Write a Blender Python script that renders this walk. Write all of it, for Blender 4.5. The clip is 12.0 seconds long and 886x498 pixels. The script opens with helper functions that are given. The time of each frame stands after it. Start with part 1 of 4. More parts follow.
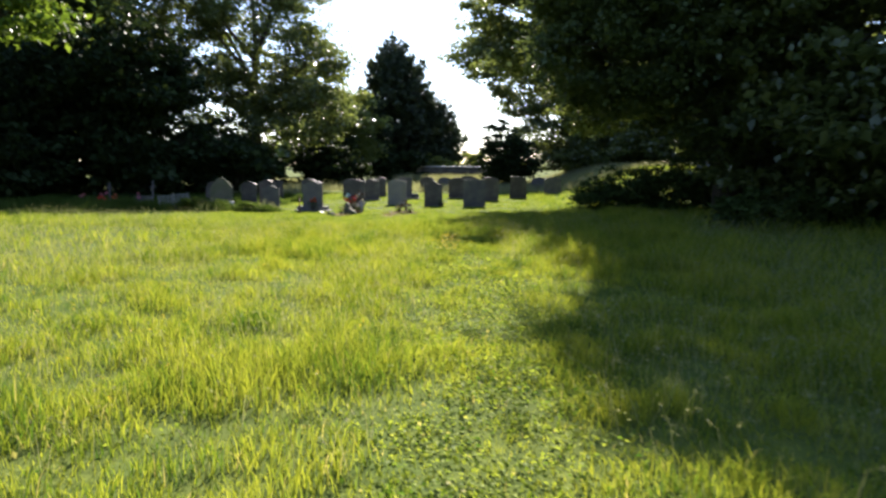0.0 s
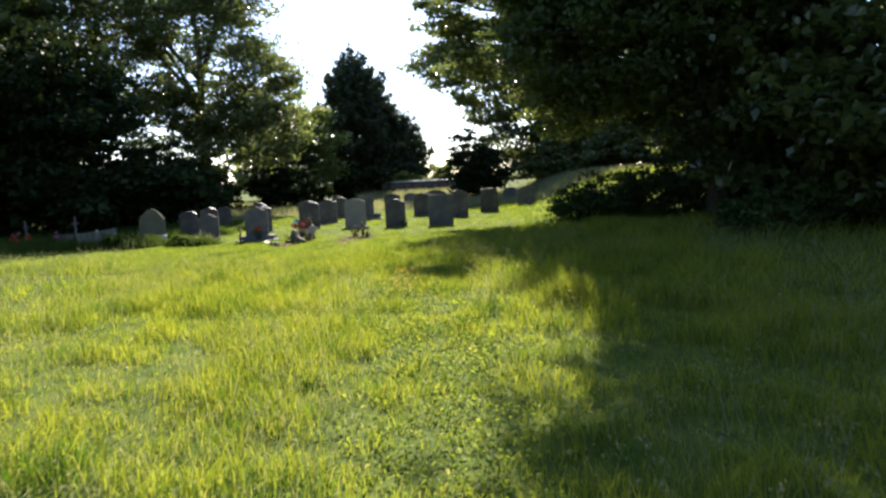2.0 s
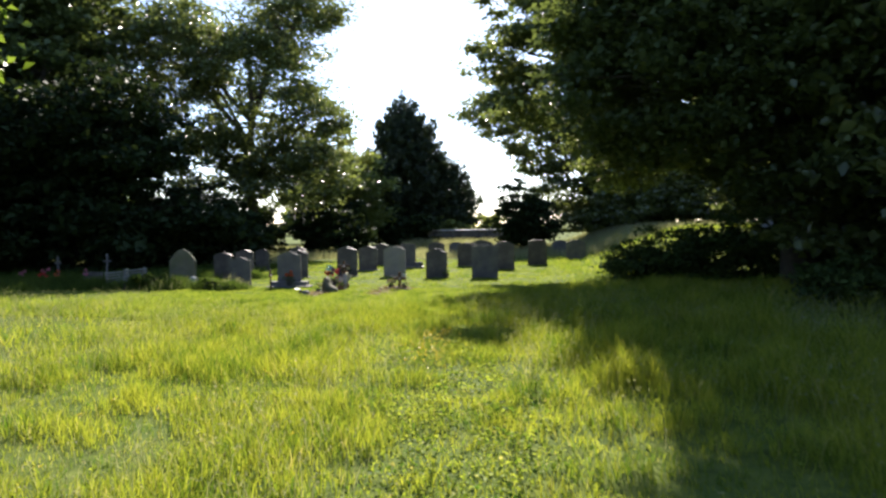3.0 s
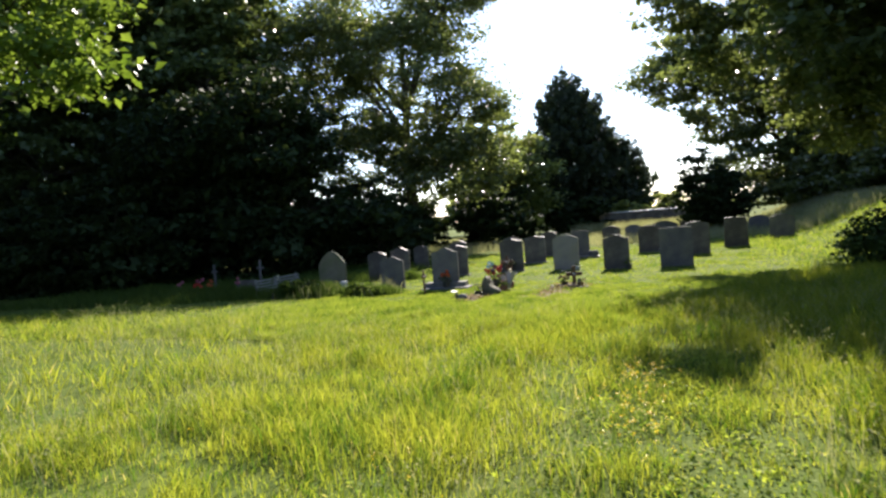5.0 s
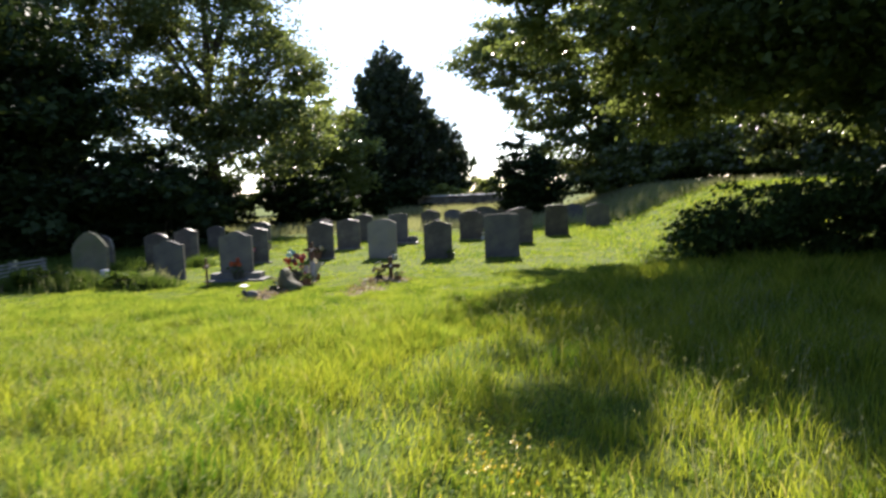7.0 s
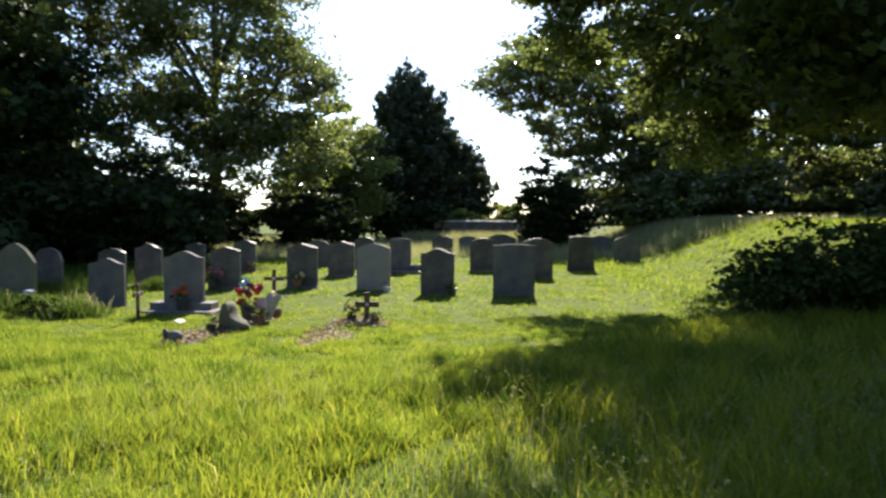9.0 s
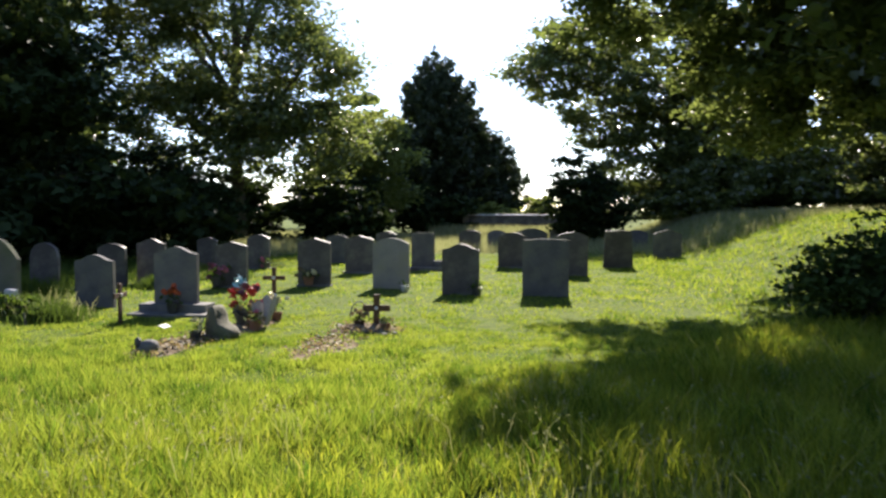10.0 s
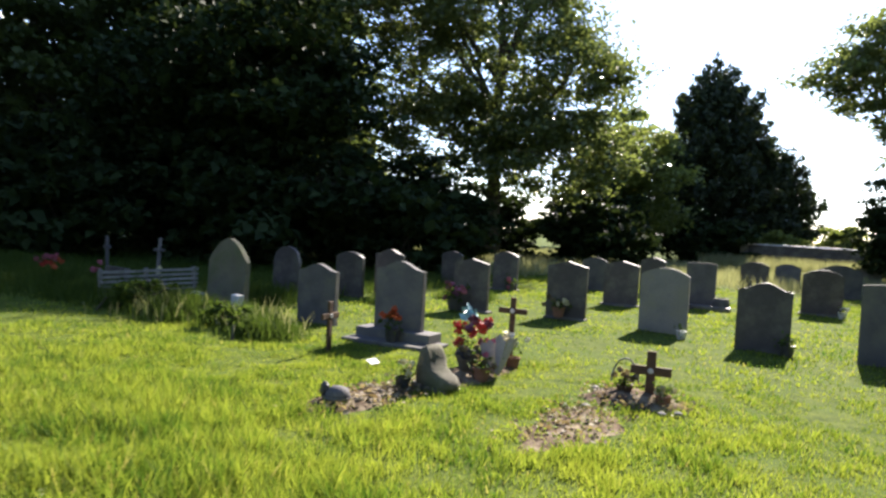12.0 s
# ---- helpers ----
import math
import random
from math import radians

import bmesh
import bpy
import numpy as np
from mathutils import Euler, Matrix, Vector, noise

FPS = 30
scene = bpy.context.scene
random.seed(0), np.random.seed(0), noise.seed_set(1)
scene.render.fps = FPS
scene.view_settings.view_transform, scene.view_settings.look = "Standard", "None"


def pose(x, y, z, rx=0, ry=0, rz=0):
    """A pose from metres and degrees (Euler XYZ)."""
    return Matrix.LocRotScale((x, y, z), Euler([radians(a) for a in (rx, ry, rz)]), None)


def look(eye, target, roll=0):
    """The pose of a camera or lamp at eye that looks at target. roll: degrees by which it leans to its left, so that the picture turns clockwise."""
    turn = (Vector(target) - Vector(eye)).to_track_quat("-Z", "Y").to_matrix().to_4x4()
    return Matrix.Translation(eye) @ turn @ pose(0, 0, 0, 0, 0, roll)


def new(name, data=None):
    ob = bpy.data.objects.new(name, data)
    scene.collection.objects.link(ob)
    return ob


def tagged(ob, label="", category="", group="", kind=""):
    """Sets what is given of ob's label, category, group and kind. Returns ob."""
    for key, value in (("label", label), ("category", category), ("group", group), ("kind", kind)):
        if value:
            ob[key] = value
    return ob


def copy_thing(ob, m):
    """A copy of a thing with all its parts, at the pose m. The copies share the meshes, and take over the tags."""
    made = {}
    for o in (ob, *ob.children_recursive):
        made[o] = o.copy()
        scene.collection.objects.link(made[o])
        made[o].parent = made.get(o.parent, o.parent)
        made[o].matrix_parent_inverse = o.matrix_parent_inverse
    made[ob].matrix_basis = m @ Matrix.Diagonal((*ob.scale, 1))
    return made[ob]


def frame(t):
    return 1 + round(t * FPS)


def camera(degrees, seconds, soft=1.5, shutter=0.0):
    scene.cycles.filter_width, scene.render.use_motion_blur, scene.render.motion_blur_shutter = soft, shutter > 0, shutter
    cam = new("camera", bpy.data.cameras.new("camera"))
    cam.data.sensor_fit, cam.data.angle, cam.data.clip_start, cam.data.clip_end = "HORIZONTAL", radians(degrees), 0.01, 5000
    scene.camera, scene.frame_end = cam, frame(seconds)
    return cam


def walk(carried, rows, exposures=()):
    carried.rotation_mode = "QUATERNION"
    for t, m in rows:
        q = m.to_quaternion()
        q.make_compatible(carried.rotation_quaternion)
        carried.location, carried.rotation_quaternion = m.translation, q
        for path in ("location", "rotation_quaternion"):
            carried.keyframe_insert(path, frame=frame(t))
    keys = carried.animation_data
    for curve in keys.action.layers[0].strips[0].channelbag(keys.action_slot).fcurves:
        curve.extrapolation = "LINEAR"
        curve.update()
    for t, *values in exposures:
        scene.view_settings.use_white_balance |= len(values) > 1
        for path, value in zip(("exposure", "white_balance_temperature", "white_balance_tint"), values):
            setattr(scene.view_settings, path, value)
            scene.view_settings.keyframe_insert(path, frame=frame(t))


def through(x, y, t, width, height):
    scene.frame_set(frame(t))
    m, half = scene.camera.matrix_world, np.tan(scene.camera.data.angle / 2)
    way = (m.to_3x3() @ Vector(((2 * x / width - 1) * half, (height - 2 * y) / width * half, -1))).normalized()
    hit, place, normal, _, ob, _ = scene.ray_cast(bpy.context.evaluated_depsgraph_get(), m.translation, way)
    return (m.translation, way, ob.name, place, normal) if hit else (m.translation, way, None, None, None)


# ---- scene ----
cam = camera(64.0, 12.0, soft=2.5, shutter=0.35)
PATH = [
    (0, (1.879, -0.478, 1.455), (1.761, 1.504, 1.22), 0.4),
    (0.5, (1.912, 0.182, 1.425), (1.675, 2.16, 1.25), -3.4),
    (1, (1.896, 0.859, 1.432), (1.79, 2.851, 1.298), -3.1),
    (1.5, (1.955, 1.46, 1.44), (2.0, 3.447, 1.215), -3.5),
    (2, (2.017, 2.121, 1.469), (1.97, 4.11, 1.27), -2.8),
    (2.5, (2.03, 2.756, 1.476), (2.049, 4.752, 1.354), -2.8),
    (3, (2.106, 3.458, 1.476), (1.929, 5.45, 1.418), -0.7),
    (3.5, (2.03, 4.127, 1.463), (1.767, 6.109, 1.408), -1.5),
    (3.7, (1.997, 4.362, 1.507), (1.635, 6.327, 1.432), -3.0),
    (5.3, (1.554, 6.495, 1.479), (0.853, 8.366, 1.39), -2.6),
    (5.5, (1.518, 6.669, 1.521), (0.804, 8.533, 1.409), -0.9),
    (6, (1.365, 7.3, 1.471), (0.898, 9.242, 1.371), -0.8),
    (6.5, (1.366, 7.957, 1.46), (1.1, 9.93, 1.267), -2.9),
    (7, (1.276, 8.563, 1.464), (1.135, 10.552, 1.309), -2.3),
    (7.2, (1.325, 8.823, 1.461), (1.238, 10.821, 1.413), -1.0),
    (8.8, (1.512, 10.894, 1.445), (1.428, 12.889, 1.339), -1.0),
    (9, (1.531, 11.161, 1.42), (1.324, 13.149, 1.338), 0.3),
    (9.5, (1.485, 11.83, 1.422), (1.249, 13.815, 1.343), -1.2),
    (10, (1.512, 12.453, 1.38), (1.22, 14.429, 1.282), 0.2),
    (10.5, (1.42, 13.021, 1.39), (0.847, 14.937, 1.339), 0.5),
    (11, (1.278, 13.545, 1.39), (0.508, 15.387, 1.277), -1.3),
    (11.5, (1.081, 14.125, 1.41), (0.06, 15.843, 1.326), 0.8),
    (12, (0.754, 14.683, 1.358), (-0.209, 16.435, 1.292), 3.4),
]

walk(cam, [(t, look(e, g, r)) for t, e, g, r in PATH], [(0, 1.84, 6450, 18), (2, 1.8, 6450, 18), (7.2, 1.8, 6450, 18), (10, 1.8, 6450, 18), (11.5, 1.82, 6450, 18), (12, 1.92, 6450, 18)])

# ---- world, sun, exposure ----
SUN_EL, SUN_AZ = 34.0, -0.6          # degrees; azimuth from +y towards +x
world = bpy.data.worlds.new("sky")
scene.world = world
world.use_nodes = True
wn = world.node_tree
sky = wn.nodes.new("ShaderNodeTexSky")
sky.sky_type = "NISHITA"
sky.sun_disc = False
sky.sun_elevation = radians(SUN_EL)
sky.sun_rotation = radians(SUN_AZ)
sky.air_density, sky.dust_density, sky.ozone_density = 0.85, 0.15, 1.0
wn.links.new(sky.outputs[0], wn.nodes["Background"].inputs[0])
wn.nodes["Background"].inputs[1].default_value = 0.088
sun_data = bpy.data.lights.new("sun", "SUN")
sun_data.energy, sun_data.angle, sun_data.color = 5.0, radians(0.55), (1.0, 0.93, 0.80)
sun = new("sun", sun_data)
_d = Vector((math.sin(radians(SUN_AZ)) * math.cos(radians(SUN_EL)), math.cos(radians(SUN_AZ)) * math.cos(radians(SUN_EL)), math.sin(radians(SUN_EL))))
sun.matrix_world = look(_d * 60, (0, 0, 0))


# ---- materials ----
def material(name, rough=0.8):
    m = bpy.data.materials.new(name)
    m.use_nodes = True
    m.node_tree.nodes["Principled BSDF"].inputs["Roughness"].default_value = rough
    return m


def node(m, kind, **values):
    n = m.node_tree.nodes.new(kind)
    for key, value in values.items():
        n.inputs[key].default_value = value
    return n


def link(m, a, b):
    m.node_tree.links.new(a, b)


def ramp(m, source, *stops):
    r = m.node_tree.nodes.new("ShaderNodeValToRGB")
    els = r.color_ramp.elements
    while len(els) < len(stops):
        els.new(0.5)
    for e, (p, c) in zip(els, stops):
        e.position, e.color = p, (*c, 1)
    link(m, source, r.inputs[0])
    return r.outputs[0]


def mix(m, fac, a, b, mode="MIX"):
    n = m.node_tree.nodes.new("ShaderNodeMix")
    n.data_type, n.blend_type = "RGBA", mode
    for value, socket in ((fac, n.inputs[0]), (a, n.inputs[6]), (b, n.inputs[7])):
        if hasattr(value, "node"):
            link(m, value, socket)
        else:
            socket.default_value = (*value, 1) if isinstance(value, tuple) else value
    return n.outputs[2]


def surface(name, low, high, scale=6.0, fine=60.0, rough=0.85, bump=0.3, stain=None, stain_scale=1.3):
    """A worn solid surface: two scales of mottling, stains and relief."""
    m = material(name, rough)
    b = m.node_tree.nodes["Principled BSDF"]
    b.inputs["Specular IOR Level"].default_value = 0.5 if rough < 0.7 else (0.2 if rough < 0.94 else 0.03)
    co = m.node_tree.nodes.new("ShaderNodeTexCoord")
    n1 = node(m, "ShaderNodeTexNoise", Scale=scale, Detail=6.0)
    n2 = node(m, "ShaderNodeTexNoise", Scale=fine, Detail=3.0)
    for n in (n1, n2):
        link(m, co.outputs["Object"], n.inputs["Vector"])
    c = ramp(m, n1.outputs[0], (0.3, low), (0.7, high))
    c = mix(m, 0.35, c, ramp(m, n2.outputs[0], (0.3, tuple(v * 0.6 for v in low)), (0.75, high)))
    if stain:
        n3 = node(m, "ShaderNodeTexNoise", Scale=stain_scale, Detail=8.0, Roughness=0.65)
        link(m, co.outputs["Object"], n3.inputs["Vector"])
        c = mix(m, ramp(m, n3.outputs[0], (0.48, (0, 0, 0)), (0.62, (1, 1, 1))), c, stain)
    info = m.node_tree.nodes.new("ShaderNodeObjectInfo")
    hsv = node(m, "ShaderNodeHueSaturation")
    mr = node(m, "ShaderNodeMapRange", **{"To Min": 0.82, "To Max": 1.15})
    link(m, info.outputs["Random"], mr.inputs[0])
    link(m, mr.outputs[0], hsv.inputs["Value"])
    link(m, c, hsv.inputs["Color"])
    link(m, hsv.outputs[0], b.inputs["Base Color"])
    bp = node(m, "ShaderNodeBump", Strength=bump, Distance=0.01)
    link(m, n2.outputs[0], bp.inputs["Height"])
    link(m, bp.outputs[0], b.inputs["Normal"])
    return m


def foliage(name, dark, light, through=0.45, rough=0.5, patch=0.6, dry=None, gloss=0.3, vary=0.55):
    """Leaves and blades: colour by island and by patch, light passing through them."""
    m = material(name, rough)
    nodes = m.node_tree.nodes
    b = nodes["Principled BSDF"]
    geo = nodes.new("ShaderNodeNewGeometry")
    co = nodes.new("ShaderNodeTexCoord")
    n1 = node(m, "ShaderNodeTexNoise", Scale=patch, Detail=4.0)
    link(m, co.outputs["Object"], n1.inputs["Vector"])
    half = node(m, "ShaderNodeMath")
    half.operation = "MULTIPLY_ADD"
    half.inputs[1].default_value, half.inputs[2].default_value = 0.55, -0.05 - 0.5 * (vary - 0.55)
    link(m, geo.outputs["Random Per Island"], half.inputs[0])
    add = node(m, "ShaderNodeMath")
    add.operation = "ADD"
    link(m, half.outputs[0], add.inputs[0])
    sub = node(m, "ShaderNodeMath")
    sub.operation = "MULTIPLY"
    sub.inputs[1].default_value = vary
    link(m, n1.outputs[0], sub.inputs[0])
    link(m, sub.outputs[0], add.inputs[1])
    c = ramp(m, add.outputs[0], (0.15, dark), (0.75, light))
    if dry:
        c = mix(m, ramp(m, geo.outputs["Random Per Island"], (0.965, (0, 0, 0)), (0.985, (1, 1, 1))), c, dry)
    link(m, c, b.inputs["Base Color"])
    b.inputs["Specular IOR Level"].default_value = gloss
    tr = nodes.new("ShaderNodeBsdfTranslucent")
    gain = mix(m, 1.0, c, (1.22, 1.15, 0.68), "MULTIPLY")
    link(m, gain, tr.inputs["Color"])
    ms = nodes.new("ShaderNodeMixShader")
    ms.inputs[0].default_value = through
    link(m, b.outputs[0], ms.inputs[1])
    link(m, tr.outputs[0], ms.inputs[2])
    link(m, ms.outputs[0], nodes["Material Output"].inputs[0])
    return m


M_SOIL = surface("ground_turf", (0.03, 0.052, 0.012), (0.12, 0.15, 0.032), 5.0, 30.0, 0.95, 1.0, (0.065, 0.095, 0.022), 1.1)
M_EARTH = surface("bare_earth", (0.075, 0.052, 0.036), (0.175, 0.13, 0.092), 9.0, 50.0, 0.95, 1.0, (0.25, 0.21, 0.145), 5.0)
M_STONE = surface("grey_stone", (0.092, 0.09, 0.094), (0.155, 0.15, 0.153), 5.0, 90.0, 0.85, 0.4, (0.165, 0.16, 0.135), 2.2)
M_STONE_PALE = surface("pale_stone", (0.21, 0.2, 0.185), (0.31, 0.295, 0.27), 4.0, 80.0, 0.85, 0.4, (0.24, 0.23, 0.17), 2.0)
M_STONE_DARK = surface("dark_granite", (0.046, 0.04, 0.041), (0.088, 0.076, 0.076), 12.0, 160.0, 0.55, 0.2, (0.13, 0.125, 0.10), 2.0)
M_STONE_LICHEN = surface("lichened_stone", (0.11, 0.104, 0.078), (0.2, 0.19, 0.14), 6.0, 70.0, 0.92, 0.7, (0.11, 0.12, 0.07), 3.0)
M_MARBLE = surface("white_marble", (0.55, 0.54, 0.51), (0.72, 0.71, 0.68), 4.0, 60.0, 0.6, 0.2, (0.36, 0.36, 0.31), 3.0)
M_WOOD = surface("brown_wood", (0.06, 0.036, 0.022), (0.13, 0.08, 0.048), 14.0, 90.0, 0.75, 0.5)
M_WOOD_GREY = surface("weathered_wood", (0.20, 0.20, 0.18), (0.36, 0.35, 0.32), 12.0, 90.0, 0.85, 0.6, (0.14, 0.15, 0.11), 4.0)
M_BARK = surface("bark", (0.04, 0.033, 0.026), (0.095, 0.08, 0.06), 5.0, 30.0, 0.95, 1.0, (0.08, 0.09, 0.05), 1.5)
M_RED = surface("red_petal", (0.45, 0.03, 0.03), (0.70, 0.07, 0.05), 20.0, 90.0, 0.6, 0.3)
M_ORANGE = surface("orange_petal", (0.50, 0.07, 0.02), (0.62, 0.14, 0.04), 20.0, 90.0, 0.6, 0.3)
M_PINK = surface("pink_petal", (0.45, 0.10, 0.18), (0.62, 0.22, 0.30), 20.0, 90.0, 0.6, 0.3)
M_PURPLE = surface("purple_petal", (0.16, 0.05, 0.10), (0.30, 0.10, 0.17), 20.0, 90.0, 0.6, 0.3)
M_CREAM = surface("cream_petal", (0.62, 0.56, 0.30), (0.80, 0.74, 0.46), 20.0, 90.0, 0.6, 0.3)
M_WHITE = surface("white_petal", (0.66, 0.66, 0.64), (0.82, 0.82, 0.80), 20.0, 90.0, 0.6, 0.3)
M_TEAL = surface("blue_foil", (0.16, 0.42, 0.46), (0.35, 0.62, 0.65), 20.0, 90.0, 0.35, 0.3)
M_YELLOW = foliage("buttercup", (0.75, 0.52, 0.02), (0.85, 0.66, 0.04), 0.3, 0.4)
M_POT = surface("dark_pot", (0.03, 0.03, 0.032), (0.07, 0.07, 0.07), 10.0, 60.0, 0.5, 0.3)
M_TERRA = surface("terracotta", (0.19, 0.095, 0.065), (0.28, 0.145, 0.095), 8.0, 60.0, 0.85, 0.4)
M_GRASS = foliage("grass_blades", (0.05, 0.122, 0.014), (0.30, 0.342, 0.045), 0.5, 0.6, 1.5, (0.38, 0.35, 0.15), 0.12, 1.25)
M_LAWN = foliage("lawn_blades", (0.045, 0.115, 0.016), (0.265, 0.33, 0.055), 0.5, 0.65, 1.7, (0.34, 0.33, 0.13), 0.1, 1.1)
M_HAY = foliage("seeding_grass", (0.18, 0.21, 0.115), (0.31, 0.325, 0.215), 0.4, 0.7, 1.0, None, 0.1)
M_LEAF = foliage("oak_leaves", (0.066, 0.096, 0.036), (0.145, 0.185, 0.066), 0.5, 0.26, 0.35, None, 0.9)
# darker, less translucent copy of the oak leaves: shade put into the colour
M_LEAF_SHADE = foliage("oak_leaves_painted_shade", (0.045, 0.07, 0.026), (0.10, 0.138, 0.048), 0.4, 0.42, 0.35, None, 0.3)
M_LEAF_LIGHT = foliage("sycamore_leaves", (0.065, 0.12, 0.016), (0.14, 0.21, 0.035), 0.48, 0.4, 0.5)
M_LEAF_PALE = foliage("willow_leaves", (0.11, 0.15, 0.045), (0.20, 0.25, 0.085), 0.45, 0.5, 0.5)
M_NEEDLE = foliage("conifer_needles", (0.018, 0.032, 0.016), (0.045, 0.065, 0.032), 0.2, 0.5, 0.5)
M_YEW = foliage("yew_needles", (0.014, 0.026, 0.011), (0.035, 0.055, 0.02), 0.2, 0.65, 0.5, None, 0.08)
M_BRAMBLE = foliage("bramble_leaves", (0.024, 0.046, 0.014), (0.068, 0.108, 0.03), 0.22, 0.65, 0.6, None, 0.08)
M_WEED = foliage("weed_leaves", (0.034, 0.064, 0.014), (0.085, 0.135, 0.03), 0.45, 0.7, 0.8, None, 0.1)
M_DRY = foliage("dried_flowers", (0.13, 0.095, 0.06), (0.29, 0.25, 0.17), 0.3, 0.7, 4.0)


# ---- mesh helpers ----
RNG = np.random.default_rng(7)


def part(name, bm, mat, parent=None, label=""):
    """Link a bmesh as one mesh object, under a thing or a part."""
    me = bpy.data.meshes.new(name)
    bm.to_mesh(me)
    bm.free()
    me.materials.append(mat)
    ob = new(name, me)
    if parent:
        ob.parent = parent
    if label:
        ob["label"] = label
    return ob


def big_mesh(name, verts, faces, mat, parent=None):
    """One mesh from arrays; faces is an (n, 3) or (n, 4) array or a list of such arrays."""
    groups = faces if isinstance(faces, list) else [faces]
    me = bpy.data.meshes.new(name)
    me.vertices.add(len(verts))
    me.vertices.foreach_set("co", np.ascontiguousarray(verts, dtype=np.float32).ravel())
    loops = np.concatenate([g.ravel() for g in groups])
    sizes = np.concatenate([np.full(len(g), g.shape[1]) for g in groups])
    me.loops.add(len(loops))
    me.loops.foreach_set("vertex_index", loops.astype(np.int32))
    me.polygons.add(len(sizes))
    starts = np.concatenate([[0], np.cumsum(sizes)[:-1]])
    me.polygons.foreach_set("loop_start", starts.astype(np.int32))
    me.update(calc_edges=True)
    me.validate()
    me.materials.append(mat)
    ob = new(name, me)
    if parent:
        ob.parent = parent
    return ob


def empty(name, m=None):
    ob = new(name)
    ob.empty_display_size = 0.2
    if m is not None:
        ob.matrix_basis = m
    return ob


def box(sx, sy, sz, at=(0, 0, 0), bevel=0.01, bm=None, turn=None):
    """A bevelled block standing with its base centre at a place."""
    bm = bm or bmesh.new()
    res = bmesh.ops.create_cube(bm, size=1)
    vs = res["verts"]
    bmesh.ops.scale(bm, vec=(sx, sy, sz), verts=vs)
    bmesh.ops.translate(bm, vec=(0, 0, sz / 2), verts=vs)
    if bevel:
        es = list({e for v in vs for e in v.link_edges})
        out = bmesh.ops.bevel(bm, geom=es, offset=bevel, segments=2, affect="EDGES", profile=0.6)
        vs = list({v for f in out["faces"] for v in f.verts} | {v for v in vs if v.is_valid})
    m = Matrix.Translation(at)
    if turn is not None:
        m = m @ turn
    bmesh.ops.transform(bm, matrix=m, verts=vs)
    return bm


def lathe(profile, n=16, at=(0, 0, 0), bm=None):
    """A turned shape from (radius, height) pairs."""
    bm = bm or bmesh.new()
    rings = []
    for r, z in profile:
        rings.append([bm.verts.new((at[0] + r * math.cos(2 * math.pi * i / n), at[1] + r * math.sin(2 * math.pi * i / n), at[2] + z)) for i in range(n)])
    for a, b in zip(rings, rings[1:]):
        for i in range(n):
            bm.faces.new((a[i], a[(i + 1) % n], b[(i + 1) % n], b[i]))
    bm.faces.new(rings[0][::-1])
    bm.faces.new(rings[-1])
    return bm


def tube(bm, points, radii, n=7):
    """A tapered, closed tube along points."""
    rings = []
    for i, p in enumerate(points):
        p = Vector(p)
        d = (Vector(points[min(i + 1, len(points) - 1)]) - Vector(points[max(i - 1, 0)])).normalized()
        a = d.orthogonal().normalized() if i == 0 else (rings[-1][1] - d * rings[-1][1].dot(d)).normalized()
        b = d.cross(a)
        rings.append(([bm.verts.new(p + (a * math.cos(2 * math.pi * k / n) + b * math.sin(2 * math.pi * k / n)) * radii[i]) for k in range(n)], a))
    for (r0, _), (r1, _) in zip(rings, rings[1:]):
        for k in range(n):
            bm.faces.new((r0[k], r0[(k + 1) % n], r1[(k + 1) % n], r1[k]))
    bm.faces.new(rings[0][0][::-1])
    bm.faces.new(rings[-1][0])


def smooth01(v):
    v = np.clip(v, 0.0, 1.0)
    return v * v * (3 - 2 * v)


def wave(x, y, s, k=0.0):
    """Cheap smooth noise about -1..1 with cells of about s metres."""
    x, y = np.asarray(x) / s, np.asarray(y) / s
    return (np.sin(1.7 * x + 0.6 * y + k) * np.cos(1.3 * y - 0.5 * x + 2.1 * k) + 0.6 * np.sin(3.1 * x - 1.9 * y + 1.3 + k) * np.cos(2.3 * y + 1.1 * x + k)) / 1.6


LATTICE = np.random.default_rng(21).uniform(-1, 1, (256, 256))


def lumps(x, y, s, k=0.0):
    """Irregular smooth noise about -1..1 with cells of about s metres."""
    u, v = (np.asarray(x) * 0.83 + np.asarray(y) * 0.56) / s + 17 * k, (np.asarray(y) * 0.83 - np.asarray(x) * 0.56) / s + 9 * k
    i, j = np.floor(u).astype(int), np.floor(v).astype(int)
    a, b = u - i, v - j
    a, b = a * a * (3 - 2 * a), b * b * (3 - 2 * b)
    i0, i1, j0, j1 = i % 256, (i + 1) % 256, j % 256, (j + 1) % 256
    return (LATTICE[i0, j0] * (1 - a) + LATTICE[i1, j0] * a) * (1 - b) + (LATTICE[i0, j1] * (1 - a) + LATTICE[i1, j1] * a) * b


def height(x, y):
    """The lie of the land: level, with a grassy bank rising behind on one side."""
    x, y = np.asarray(x, dtype=float), np.asarray(y, dtype=float)
    bank = 1.4 * smooth01((x - 5.0) / 4.8) * smooth01((y - 22.5) / 8.0)
    return bank + 0.025 * wave(x, y, 2.6) * smooth01((14 - y) / 6.0) + 0.008 * wave(x, y, 0.8, 3.0) + 0.9 * smooth01((np.hypot(x, y - 20) - 60) / 60)


def on_ground(x, y, z=0.0):
    return float(height(x, y)) + z


